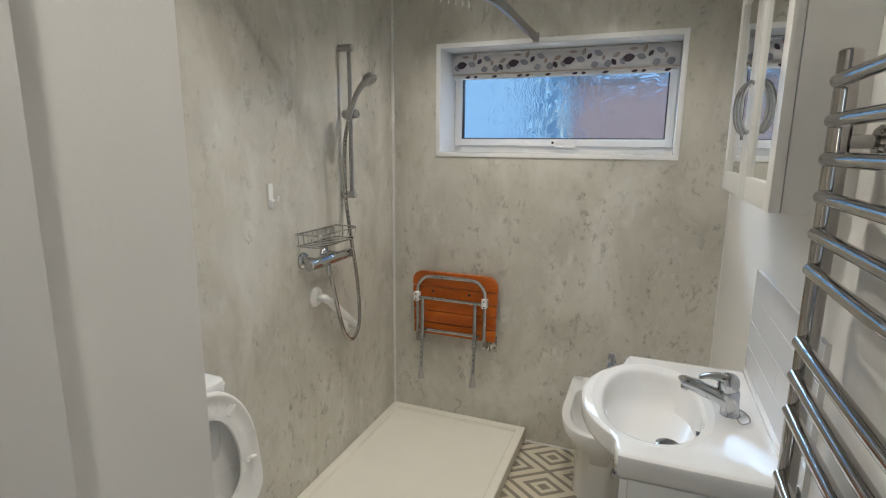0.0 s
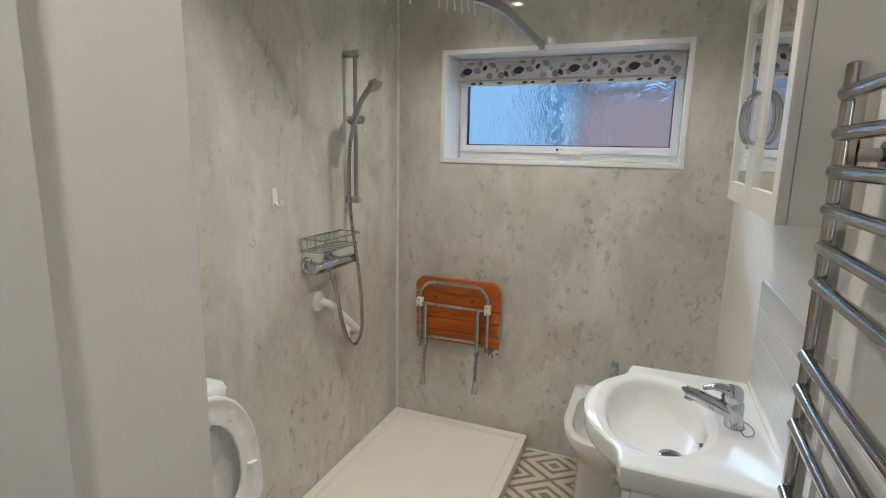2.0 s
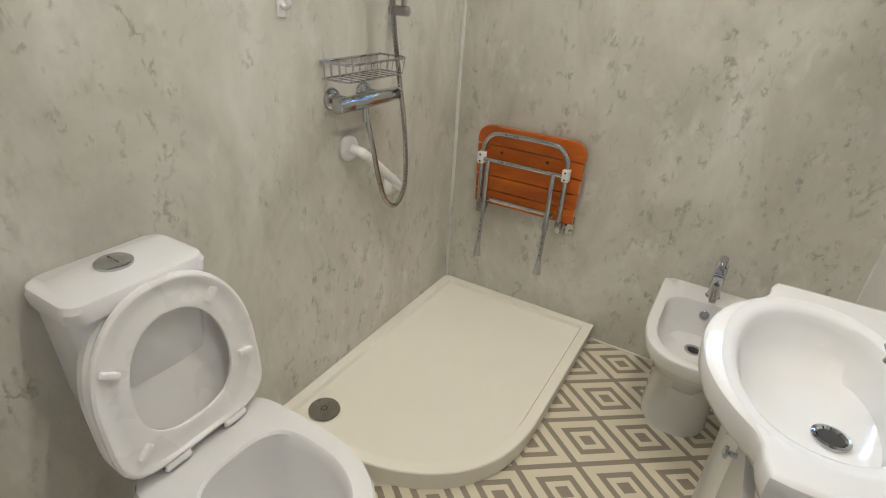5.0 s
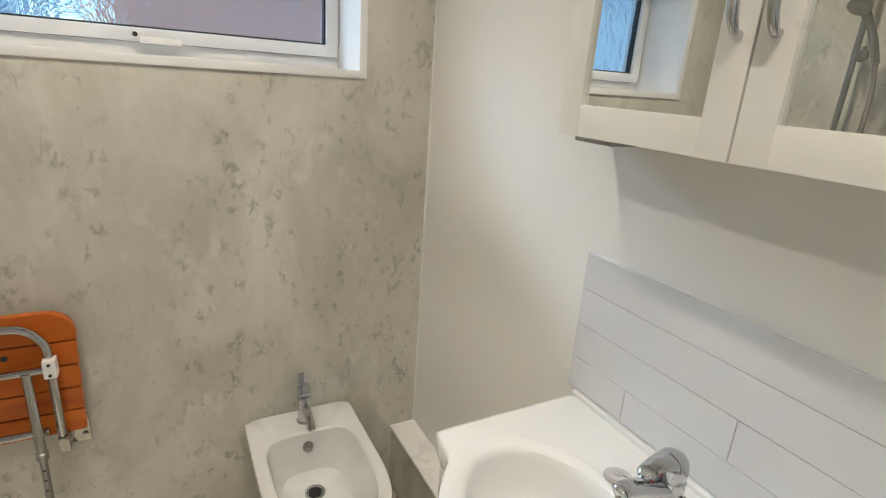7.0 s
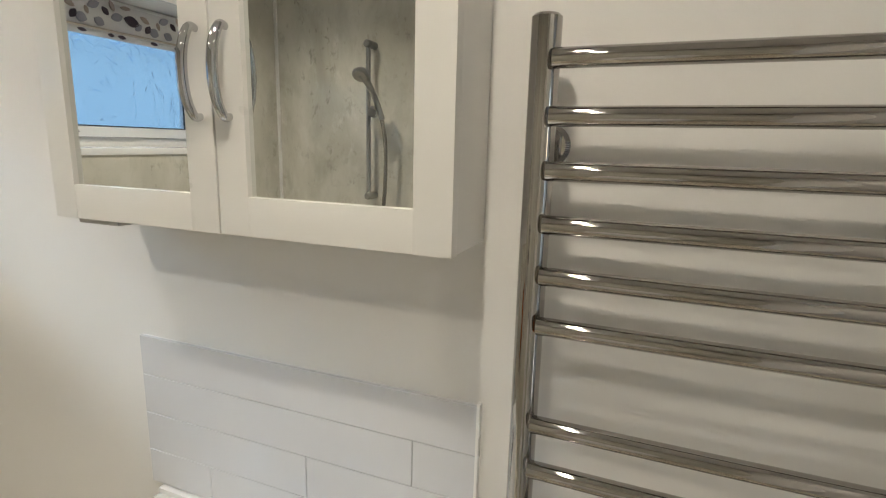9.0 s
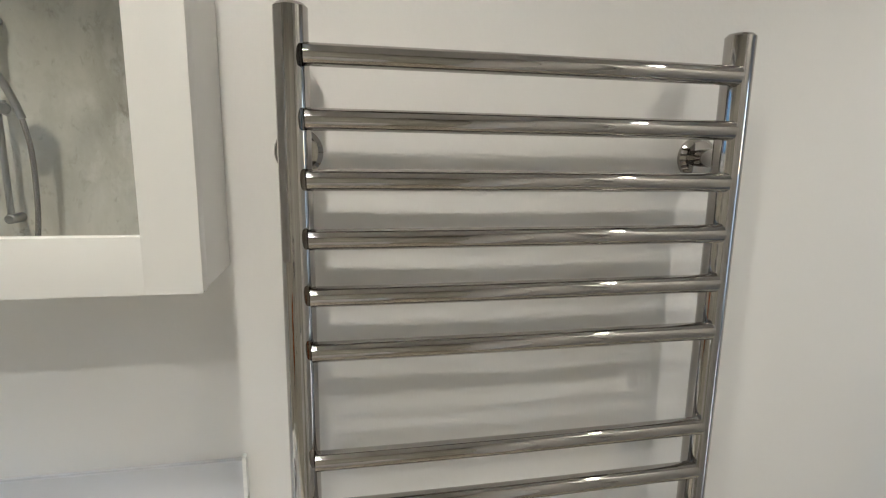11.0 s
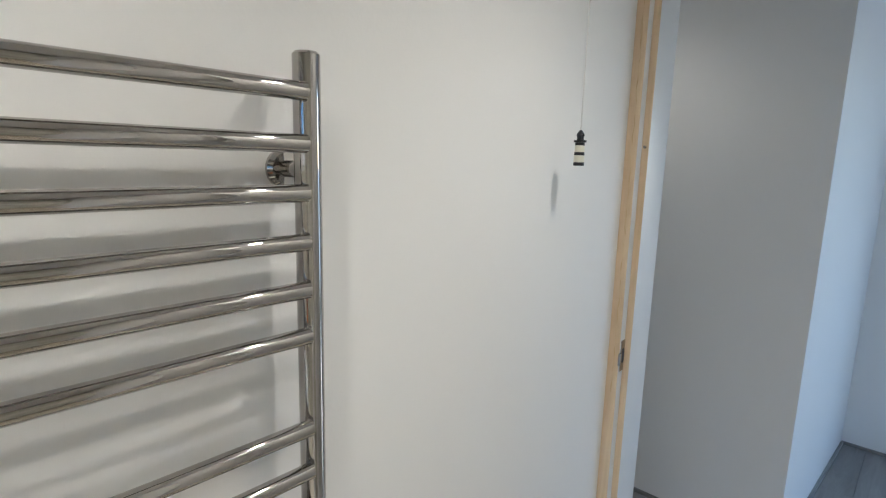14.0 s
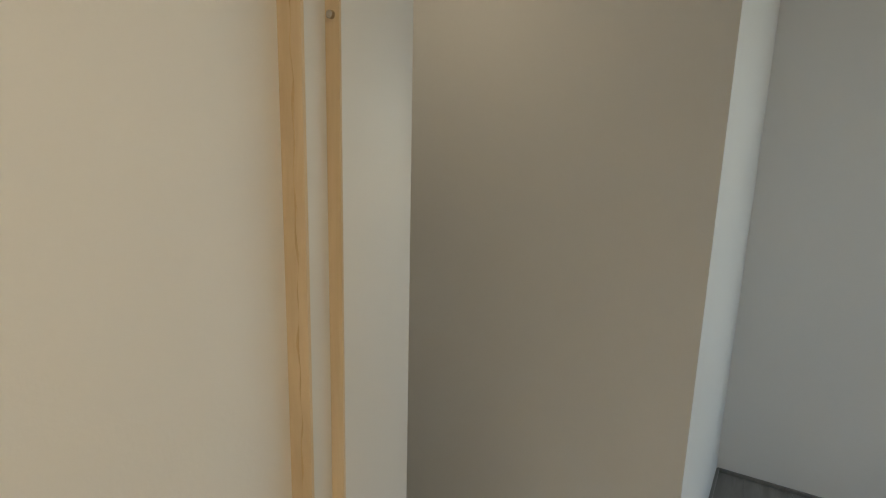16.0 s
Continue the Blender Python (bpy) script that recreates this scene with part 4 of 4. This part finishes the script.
part("seat_lid", upright(loft([sring(0.170, 0.220, 0.160, -0.046), sring(0.180, 0.230, 0.168, -0.040), sring(0.182, 0.232, 0.170, -0.016), sring(0.176, 0.226, 0.164, -0.008), sring(0.168, 0.218, 0.156, -0.010), sring(0.150, 0.196, 0.140, -0.032), sring(0.10, 0.13, 0.10, -0.037), sring(0.02, 0.03, 0.02, -0.038)])), PLASTIC, toilet)
seat_r = [sring(0.178, 0.228, 0.166, 0.002), sring(0.184, 0.234, 0.171, 0.008), sring(0.183, 0.233, 0.170, 0.015), sring(0.177, 0.226, 0.164, 0.019), sring(0.172, 0.220, 0.160, 0.0185), sring(0.165, 0.212, 0.154, 0.013), sring(0.142, 0.188, 0.134, 0.011, p=4),
          sring(0.122, 0.166, 0.118, 0.0135, p=2.6), sring(0.113, 0.156, 0.110, 0.012, p=2.5), sring(0.113, 0.156, 0.110, 0.004, p=2.5), sring(0.117, 0.160, 0.114, 0.002, p=2.5)]
seat_r.append(seat_r[0])
st = part("seat_ring", upright(loft(seat_r, cap0=False, cap1=False)), PLASTIC, toilet)
for x, y, a in ((0.146, 0.150, -0.15), (-0.138, 0.270, -0.55), (0.098, 0.325, 0.9), (-0.125, 0.070, 0.7)):
    bb = box((-0.018, -0.006, 0.010), (0.018, 0.006, 0.026), 0.004)
    bmesh.ops.rotate(bb, verts=bb.verts, cent=(0, 0, 0), matrix=Matrix.Rotation(a, 3, 'Z'))
    bmesh.ops.translate(bb, verts=bb.verts, vec=(x, y, 0))
    part("buffer", upright(bb), PLASTIC, st, "small white rubber buffer")
for s in (-0.075, 0.075):
    part("seat_hinge", rod((-0.955, TY + s - 0.03, 0.437), (-0.955, TY + s + 0.03, 0.437), 0.013, 14, bevel=0.003), PLASTIC, toilet)
    part("hinge_pin", rod((-0.955, TY + s - 0.033, 0.437), (-0.955, TY + s + 0.033, 0.437), 0.005, 10), STEEL, toilet)

# ---- vanity unit and basin ----
VY0, VY1, VYC = 0.843, 1.447, 1.145
van = thing("vanity_unit", (0.24, VYC, 0), "white gloss bathroom vanity unit under the basin", "vanity unit")
bm = box((0.085, VY0 + 0.012, 0.06), (XR - 0.001, VY1 - 0.012, 0.700), 0.001)
box((0.085, VY0 + 0.012, 0.700), (XR - 0.001, VY0 + 0.030, 0.795), 0.001, bm)
box((0.085, VY1 - 0.030, 0.700), (XR - 0.001, VY1 - 0.012, 0.795), 0.001, bm)
part("carcass", bm, VANITY, van)
for y0, y1 in ((VY0 + 0.014, VY0 + 0.056), (VY1 - 0.056, VY1 - 0.014)):
    part("front_rail", box((0.067, y0, 0.700), (0.0845, y1, 0.791), 0.002), VANITY, van)
part("plinth", box((0.11, VY0 + 0.015, 0.0), (XR - 0.001, VY1 - 0.015, 0.06), 0.001), VANITY, van)
for y0, y1, hy in ((VY0 + 0.014, VYC - 0.0015, VYC - 0.035), (VYC + 0.0015, VY1 - 0.014, VYC + 0.035)):
    dd = part("door", box((0.066, y0, 0.065), (0.0845, y1, 0.698), 0.003), VANITY, van)
    part("door_knob", lathe([(0.006, 0), (0.006, 0.012), (0.013, 0.016), (0.013, 0.022), (0.001, 0.025)], (0.066, hy, 0.64), (-1, 0, 0), 18), CHROME, dd)


def basin_ring(k, z, n=96):
    out = []
    c = Vector((0.22, VYC))
    for i in range(n):
        t = 2 * math.pi * (i + 0.5) / n
        d = Vector((math.cos(t), math.sin(t)))
        hx = (XR - 0.003 - c.x) if d.x > 0 else (c.x - 0.052)
        rec = (abs(d.x / hx) ** 30 + abs(d.y / 0.302) ** 30) ** (-1 / 30)
        # bulge towards the room
        ex, ey = 0.225, 0.268
        ox = 0.173 - c.x
        A = (d.x / ex) ** 2 + (d.y / ey) ** 2
        B = -2 * ox * d.x / ex ** 2
        Cc = (ox / ex) ** 2 - 1
        ell = (-B + math.sqrt(B * B - 4 * A * Cc)) / (2 * A)
        p = 26
        r = (rec ** p + ell ** p) ** (1 / p)
        q = c + d * (r - k)
        out.append(Vector((min(q.x, XR - 0.003), q.y, z)))
    return out


def oval(cx, cy, rx, ry, z, n=96, p=2.2):
    out = []
    for i in range(n):
        t = 2 * math.pi * (i + 0.5) / n
        c, s = math.cos(t), math.sin(t)
        k = (abs(c) ** p + abs(s) ** p) ** (-1 / p)
        out.append(Vector((cx + rx * c * k, cy + ry * s * k, z)))
    return out


basin = thing("washbasin", (0.2, VYC, 0.80), "white ceramic vanity basin with rounded front bowl", "basin")
OX = 0.108
rings = [oval(OX + 0.050, VYC - 0.02, 0.075, 0.11, 0.712), oval(OX + 0.036, VYC - 0.005, 0.118, 0.185, 0.745), oval(OX + 0.027, VYC, 0.142, 0.226, 0.785), basin_ring(0.020, 0.792), basin_ring(0.008, 0.800), basin_ring(0.002, 0.815), basin_ring(0.0, 0.845), basin_ring(0.002, 0.852), basin_ring(0.007, 0.8555), basin_ring(0.014, 0.8565),
         oval(OX + 0.020, VYC, 0.152, 0.242, 0.8563), oval(OX + 0.020, VYC, 0.149, 0.238, 0.8570), oval(OX + 0.020, VYC, 0.145, 0.233, 0.8548), oval(OX + 0.020, VYC, 0.136, 0.222, 0.8530), oval(OX + 0.021, VYC, 0.128, 0.212, 0.8500), oval(OX + 0.022, VYC, 0.123, 0.206, 0.8430), oval(OX + 0.024, VYC, 0.119, 0.200, 0.828),
         oval(OX + 0.030, VYC - 0.004, 0.110, 0.186, 0.795), oval(OX + 0.042, VYC - 0.012, 0.092, 0.156, 0.766), oval(OX + 0.058, VYC - 0.026, 0.062, 0.100, 0.754), oval(OX + 0.068, VYC - 0.035, 0.022, 0.024, 0.750)]
part("bowl", loft(rings), CERAMIC, basin)
part("upstand", box((XR - 0.020, VY0 + 0.004, 0.850), (XR - 0.003, VY1 - 0.004, 0.866), 0.005), CERAMIC, basin)
part("drain", lathe([(0.030, 0.0), (0.030, 0.004), (0.024, 0.0055), (0.020, 0.001), (0.001, 0.001)], (OX + 0.068, VYC - 0.035, 0.7525), n=28), CHROME, basin, "chrome waste ring")
part("drain_hole", lathe([(0.020, 0.0), (0.001, 0.0005)], (OX + 0.068, VYC - 0.035, 0.7545), n=20), DARKHOLE, basin)
part("overflow", box((OX + 0.129, VYC - 0.05, 0.803), (OX + 0.1385, VYC - 0.035, 0.807), 0.001), DARKHOLE, basin)

tap = thing("basin_tap", (0.312, 1.135, 0.853), "chrome single-lever basin mixer tap", "tap")
o = Vector((0.312, 1.135, 0.8535))
part("tap_body", lathe([(0.025, 0), (0.025, 0.003), (0.0225, 0.007), (0.0215, 0.025), (0.0225, 0.045), (0.0235, 0.062), (0.021, 0.068)], o, (-0.10, 0, 1), 32), CHROME, tap)
part("spout", tube(smooth_path([o + Vector((0.000, 0, 0.036)), o + Vector((-0.040, 0, 0.050)), o + Vector((-0.085, 0, 0.066)), o + Vector((-0.112, 0, 0.072)), o + Vector((-0.119, 0, 0.070))], 6), lambda k: 0.0205 - 0.006 * k - max(0, k - 0.9) * 0.05, 20), CHROME, tap)
part("aerator", lathe([(0.0105, 0), (0.0105, 0.014), (0.008, 0.015)], o + Vector((-0.106, 0, 0.068)), (-0.2, 0, -1), 18), STEEL, tap)
q = o + Vector((-0.006, 0, 0))
lv = part("lever_cap", lathe([(0.0215, 0.066), (0.0245, 0.072), (0.0255, 0.086), (0.0235, 0.098), (0.017, 0.106), (0.008, 0.110), (0.001, 0.111)], q, (-0.06, 0, 1), 32), CHROME, tap)
blade = []
for x, z, w, h in ((0.006, 0.088, 0.021, 0.018), (-0.016, 0.096, 0.021, 0.013), (-0.036, 0.099, 0.017, 0.008), (-0.054, 0.097, 0.014, 0.006), (-0.068, 0.092, 0.012, 0.006), (-0.073, 0.090, 0.007, 0.003)):
    blade.append([q + Vector((x, w * math.cos(t), z + h * math.sin(t))) for t in (2 * math.pi * i / 18 for i in range(18))])
part("lever", loft(blade), CHROME, lv)
part("hot_cold_mark", lathe([(0.0045, 0), (0.0035, 0.001)], q + Vector((-0.0295, 0, 0.080)), (-1, 0, 0.1), 12), RED, lv)
plug = thing("basin_plug", (0.285, 1.212, 0.8565), "grey rubber basin plug with bead chain", "plug")
part("plug_disc", lathe([(0.022, 0), (0.024, 0.003), (0.022, 0.008), (0.010, 0.009), (0.008, 0.012), (0.001, 0.013)], (0.285, 1.212, 0.8568), (0.1, 0.15, 1), 26), GREYPLASTIC, plug)
bm = None
ch = smooth_path([(0.287, 1.205, 0.868), (0.305, 1.185, 0.860), (0.335, 1.165, 0.860), (0.352, 1.135, 0.860), (0.350, 1.10, 0.860), (0.330, 1.082, 0.861), (0.322, 1.098, 0.864)], 7)
bm = tube(ch, 0.0016, 6)
part("chain", bm, STEEL, plug, "fine bead chain")

# ---- splashback: tiles are the last pieces below ----
splash = thing("splashback", (XR, 1.142, 0.866), "pale grey gloss tiled splashback above the basin", "splashback")
part("backing", box((XR - 0.006, 0.816, 0.866), (XR, 1.468, 1.1655), 0.001), GROUT, splash, "white grout bed")
part("edge_trim", box((XR - 0.011, 0.813, 0.866), (XR, 0.8175, 1.170), 0.001), PLASTIC, splash)

# ---- mirror cabinet ----
CX0, CZ0, CZ1, CY0, CY1, CYM = 0.277, 1.399, 1.94, 0.818, 1.470, 1.144
cab = thing("mirror_cabinet", (0.34, CYM, CZ0), "cream-white wall cabinet with two mirrored doors", "cabinet")
part("cabinet_body", box((CX0 + 0.020, CY0 + 0.002, CZ0), (XR, CY1 - 0.002, CZ1), 0.0015), CABINET, cab)
for y0, y1, hy in ((CY0, CYM - 0.0015, 1.117), (CYM + 0.0015, CY1, 1.165)):
    st_ = 0.0475
    b = box((CX0, y0, CZ0), (CX0 + 0.0185, y0 + st_, CZ1), 0.0015)
    box((CX0, y1 - st_, CZ0), (CX0 + 0.0185, y1, CZ1), 0.0015, b)
    box((CX0 + 0.0006, y0 + st_ - 0.002, CZ0), (CX0 + 0.018, y1 - st_ + 0.002, CZ0 + 0.051), 0.0015, b)
    box((CX0 + 0.0006, y0 + st_ - 0.002, CZ1 - 0.051), (CX0 + 0.018, y1 - st_ + 0.002, CZ1), 0.0015, b)
    dd = part("door", b, CABINET, cab)
    part("mirror", box((CX0 + 0.008, y0 + st_ - 0.002, CZ0 + 0.049), (CX0 + 0.011, y1 - st_ + 0.002, CZ1 - 0.049)), MIRROR, dd, "clear mirror panel")
    hp_ = [(CX0 + 0.001, hy, 1.655), (CX0 - 0.010, hy, 1.655), (CX0 - 0.021, hy, 1.634), (CX0 - 0.025, hy, 1.602), (CX0 - 0.021, hy, 1.570), (CX0 - 0.010, hy, 1.549), (CX0 + 0.001, hy, 1.549)]
    part("handle", tube(smooth_path(hp_, 6), lambda k: 0.0046 + 0.0022 * math.sin(math.pi * k), 12), CHROME, dd, "arched chrome handle")
sh = thing("shaver_light_switch", (0.33, 1.395, 1.385), "small grey plastic catch under the cabinet", "catch")
part("catch_body", box((0.29, 1.355, 1.390), (0.36, 1.440, 1.399), 0.002), GREYPLASTIC, sh)

# ---- ladder towel rail ----
rad = thing("towel_radiator", (0.345, 0.498, 0.46), "chrome ladder towel radiator on the white wall", "towel radiator")
PY = (0.742, 0.254)
for y in PY:
    prof = [(0.013, 0.0), (0.0165, 0.003), (0.0165, 1.187), (0.0135, 1.190), (0.001, 1.190)]
    part("upright", lathe(prof, (0.345, y, 0.47), n=26), STEEL, rad)
for z in (1.613, 1.554, 1.496, 1.437, 1.378, 1.319, 1.195, 1.135, 1.072, 0.948, 0.888, 0.828, 0.704, 0.644, 0.584, 0.524):
    pts = [(0.330 - 0.002 * math.sin(math.pi * i / 10), PY[1] + 0.012 + (PY[0] - PY[1] - 0.024) * i / 10, z) for i in range(11)]
    part("bar", tube(pts, 0.0108, 18), STEEL, rad)
for y in PY:
    for z in (1.523, 0.76):
        k = part("wall_bracket", rod((0.355, y, z), (XR - 0.004, y, z), 0.011, 18), STEEL, rad)
        part("flange", lathe([(0.026, 0.0), (0.026, 0.005), (0.021, 0.010), (0.011, 0.011)], (XR, y, z), (-1, 0, 0), 24), STEEL, k)
for y in PY:
    part("valve", rod((0.345, y, 0.40), (0.345, y, 0.47), 0.014, 16, bevel=0.003), CHROME, rad)
    part("pipe", rod((0.345, y, 0.0), (0.345, y, 0.40), 0.0075, 12), CHROME, rad)

# ---- lighthouse light pull ----
pull = thing("light_pull", (0.332, -0.376, 1.534), "black and ivory striped wooden lighthouse light pull", "light pull")
LP = (0.332, -0.376, 1.534)
for z0, z1, r0, r1, mat, lab in ((0, 0.007, 0.0112, 0.0110, BLACKPAINT, "black band"), (0.007, 0.021, 0.0110, 0.0106, IVORY, "ivory band"), (0.021, 0.0275, 0.0106, 0.0103, BLACKPAINT, "black band"),
                                 (0.0275, 0.041, 0.0103, 0.0097, IVORY, "ivory band"), (0.041, 0.047, 0.0097, 0.0095, BLACKPAINT, "black band")):
    part("band", lathe([(r0 * 0.98, z0), (r0, z0 + 0.0006), (r1, z1 - 0.0006), (r1 * 0.98, z1)], LP, n=24), mat, pull, lab)
part("gallery", lathe([(0.0095, 0.047), (0.0128, 0.0475), (0.0128, 0.0515), (0.007, 0.052), (0.007, 0.060), (0.0085, 0.0605), (0.0075, 0.064), (0.003, 0.071), (0.001, 0.072)], LP, n=24), BLACKPAINT, pull, "black lantern top")
part("cord", rod((LP[0], LP[1], LP[2] + 0.070), (LP[0], LP[1], ZC), 0.0013, 8), CORD, pull, "thin white pull cord")
rose = thing("ceiling_switch", (LP[0], LP[1], ZC), "round white ceiling pull switch", "switch")
part("switch_body", lathe([(0.012, -0.035), (0.032, -0.030), (0.040, -0.006), (0.042, 0.0)], (LP[0], LP[1], ZC), n=28), PLASTIC, rose)

# ---- roman blind with leaf print ----
blind = thing("roman_blind", (-0.37, YB + 0.10, 1.85), "raised white roman blind printed with plum and grey leaves", "blind")
BX0, BX1, BY = WX0 + 0.014, WX1 - 0.012, YB + 0.168
part("headrail", box((BX0, BY, 1.952), (BX1, BY + 0.03, 1.978), 0.002), PLASTIC, blind)
def fold(z0, z1, y, bulge):
    rr_ = []
    for i in range(9):
        k = i / 8
        rr_.append((y - bulge * math.sin(math.pi * k) ** 0.8, z0 + (z1 - z0) * k))
    outer = rr_ + [(a + 0.004, b) for a, b in rr_[::-1]]
    n = 24
    rings = []
    for j in range(n + 1):
        x = BX0 + (BX1 - BX0) * j / n
        wv = 0.0012 * math.sin(j * 1.7) + 0.0008 * math.sin(j * 3.1)
        rings.append([(x, a + wv, b) for a, b in outer])
    return loft(rings)
part("fabric_fold", fold(1.868, 1.965, BY - 0.008, 0.016), FABRIC, blind)
part("fabric_fold", fold(1.850, 1.885, BY + 0.004, 0.012), FABRIC, blind)
part("hem", fold(1.869, 1.877, BY - 0.012, 0.010), HEM, blind, "tan hem band")
def leaf(bm, x, z, L, W, a, y):
    b2 = bmesh.new()
    n = 8
    pts = []
    for i in range(n + 1):
        k = i / n
        pts.append((k - 0.5, 0.5 * math.sin(math.pi * k) ** 0.8))
    for i in range(n - 1, 0, -1):
        k = i / n
        pts.append((k - 0.5, -0.5 * math.sin(math.pi * k) ** 0.8))
    ca, sa = math.cos(a), math.sin(a)
    q = []
    for p, r in pts:
        px, pz = p * L, r * W
        q.append((x + px * ca - pz * sa, z + px * sa + pz * ca))
    front = [b2.verts.new((px, y, pz)) for px, pz in q]
    back = [b2.verts.new((px, y + 0.004, pz)) for px, pz in q]
    b2.faces.new(front)
    m_ = len(front)
    for i in range(m_):
        b2.faces.new((front[i], front[(i + 1) % m_], back[(i + 1) % m_], back[i]))
    return join(bm, b2)
PRINTS = ((LEAF_A, "plum leaf print"), (LEAF_B, "grey leaf print"), (LEAF_C, "taupe leaf print"))
for rep in range(4):
    bx = BX0 + 0.02 + rep * 0.268
    for dx, dz, L, W, a, c in ((0.03, 0.045, 0.046, 0.026, 0.2, 0), (0.085, 0.048, 0.034, 0.020, -0.3, 1), (0.125, 0.060, 0.024, 0.014, 0.9, 0), (0.165, 0.072, 0.034, 0.018, -0.4, 1),
                               (0.15, 0.022, 0.028, 0.022, 0.4, 1), (0.21, 0.024, 0.030, 0.024, 0.3, 1), (0.245, 0.060, 0.030, 0.014, 0.5, 2), (0.10, 0.082, 0.028, 0.012, 1.2, 2),
                               (0.005, 0.030, 0.026, 0.016, -0.8, 1), (0.235, 0.030, 0.026, 0.016, -1.0, 0), (0.05, 0.084, 0.030, 0.010, 0.0, 2), (0.19, 0.05, 0.02, 0.010, 1.3, 2)):
        if bx + dx < BX1 - 0.02:
            zz = 1.872 + dz
            part("leaf_print", leaf(None, bx + dx, zz, L * 1.3, W * 1.35, a, BY - 0.0265), PRINTS[c][0], blind, PRINTS[c][1])
    for dx, L in ((0.06, 0.03), (0.10, 0.022), (0.20, 0.03)):
        if bx + dx < BX1 - 0.02:
            part("leaf_print", leaf(None, bx + dx, 1.8605, L, 0.012, 0.15, BY - 0.0105), LEAF_A, blind, "plum leaf print")
bm = bmesh.new()
for i in range(46):
    lathe([(0.0008, -0.0022), (0.002, -0.0012), (0.002, 0.0012), (0.0008, 0.0022)], (WX1 - 0.014, BY - 0.02, 1.93 - i * 0.0085), n=6, bm=bm)
part("bead_chain", bm, PLASTIC, blind, "white bead chain")

# ---- splashback tiles and hall planks ----
def tile_rows():
    ends = {0: [1.468, 0.816], 1: [1.468, 0.915, 0.816], 2: [1.468, 1.107, 0.816], 3: [1.468, 1.317, 0.816]}
    for r in range(4):
        zt = 1.167 - r * 0.0765
        zb = max(zt - 0.0765, 0.868)
        for a, b in zip(ends[r], ends[r][1:]):
            part("tile", box((XR - 0.010, b + 0.0006, zb + 0.0005), (XR - 0.005, a - 0.0006, zt - 0.0005), 0.0007, seg=1), TILE, splash)


tile_rows()
meshes = {}
rnd = random.Random(7)
x = -2.2
row = 0
while x < 2.1:
    y = -4.70 - rnd.random() * 1.1
    while y < -0.9:
        y0, y1 = max(y, -4.70), min(y + 1.2, -0.895)
        if y1 - y0 > 0.02:
            key = round(y1 - y0, 3)
            if key not in meshes:
                b = box((0.0006, 0.0006, 0), (0.1894, key - 0.0006, 0.0055), 0.001, seg=1)
                me = bpy.data.meshes.new("plank")
                b.to_mesh(me)
                b.free()
                me.materials.append(LAMINATE)
                meshes[key] = me
            pl = new("plank", meshes[key])
            pl.parent = hall_floor
            pl.location = (x, y0, -0.0042)
        y += 1.2
    x += 0.19
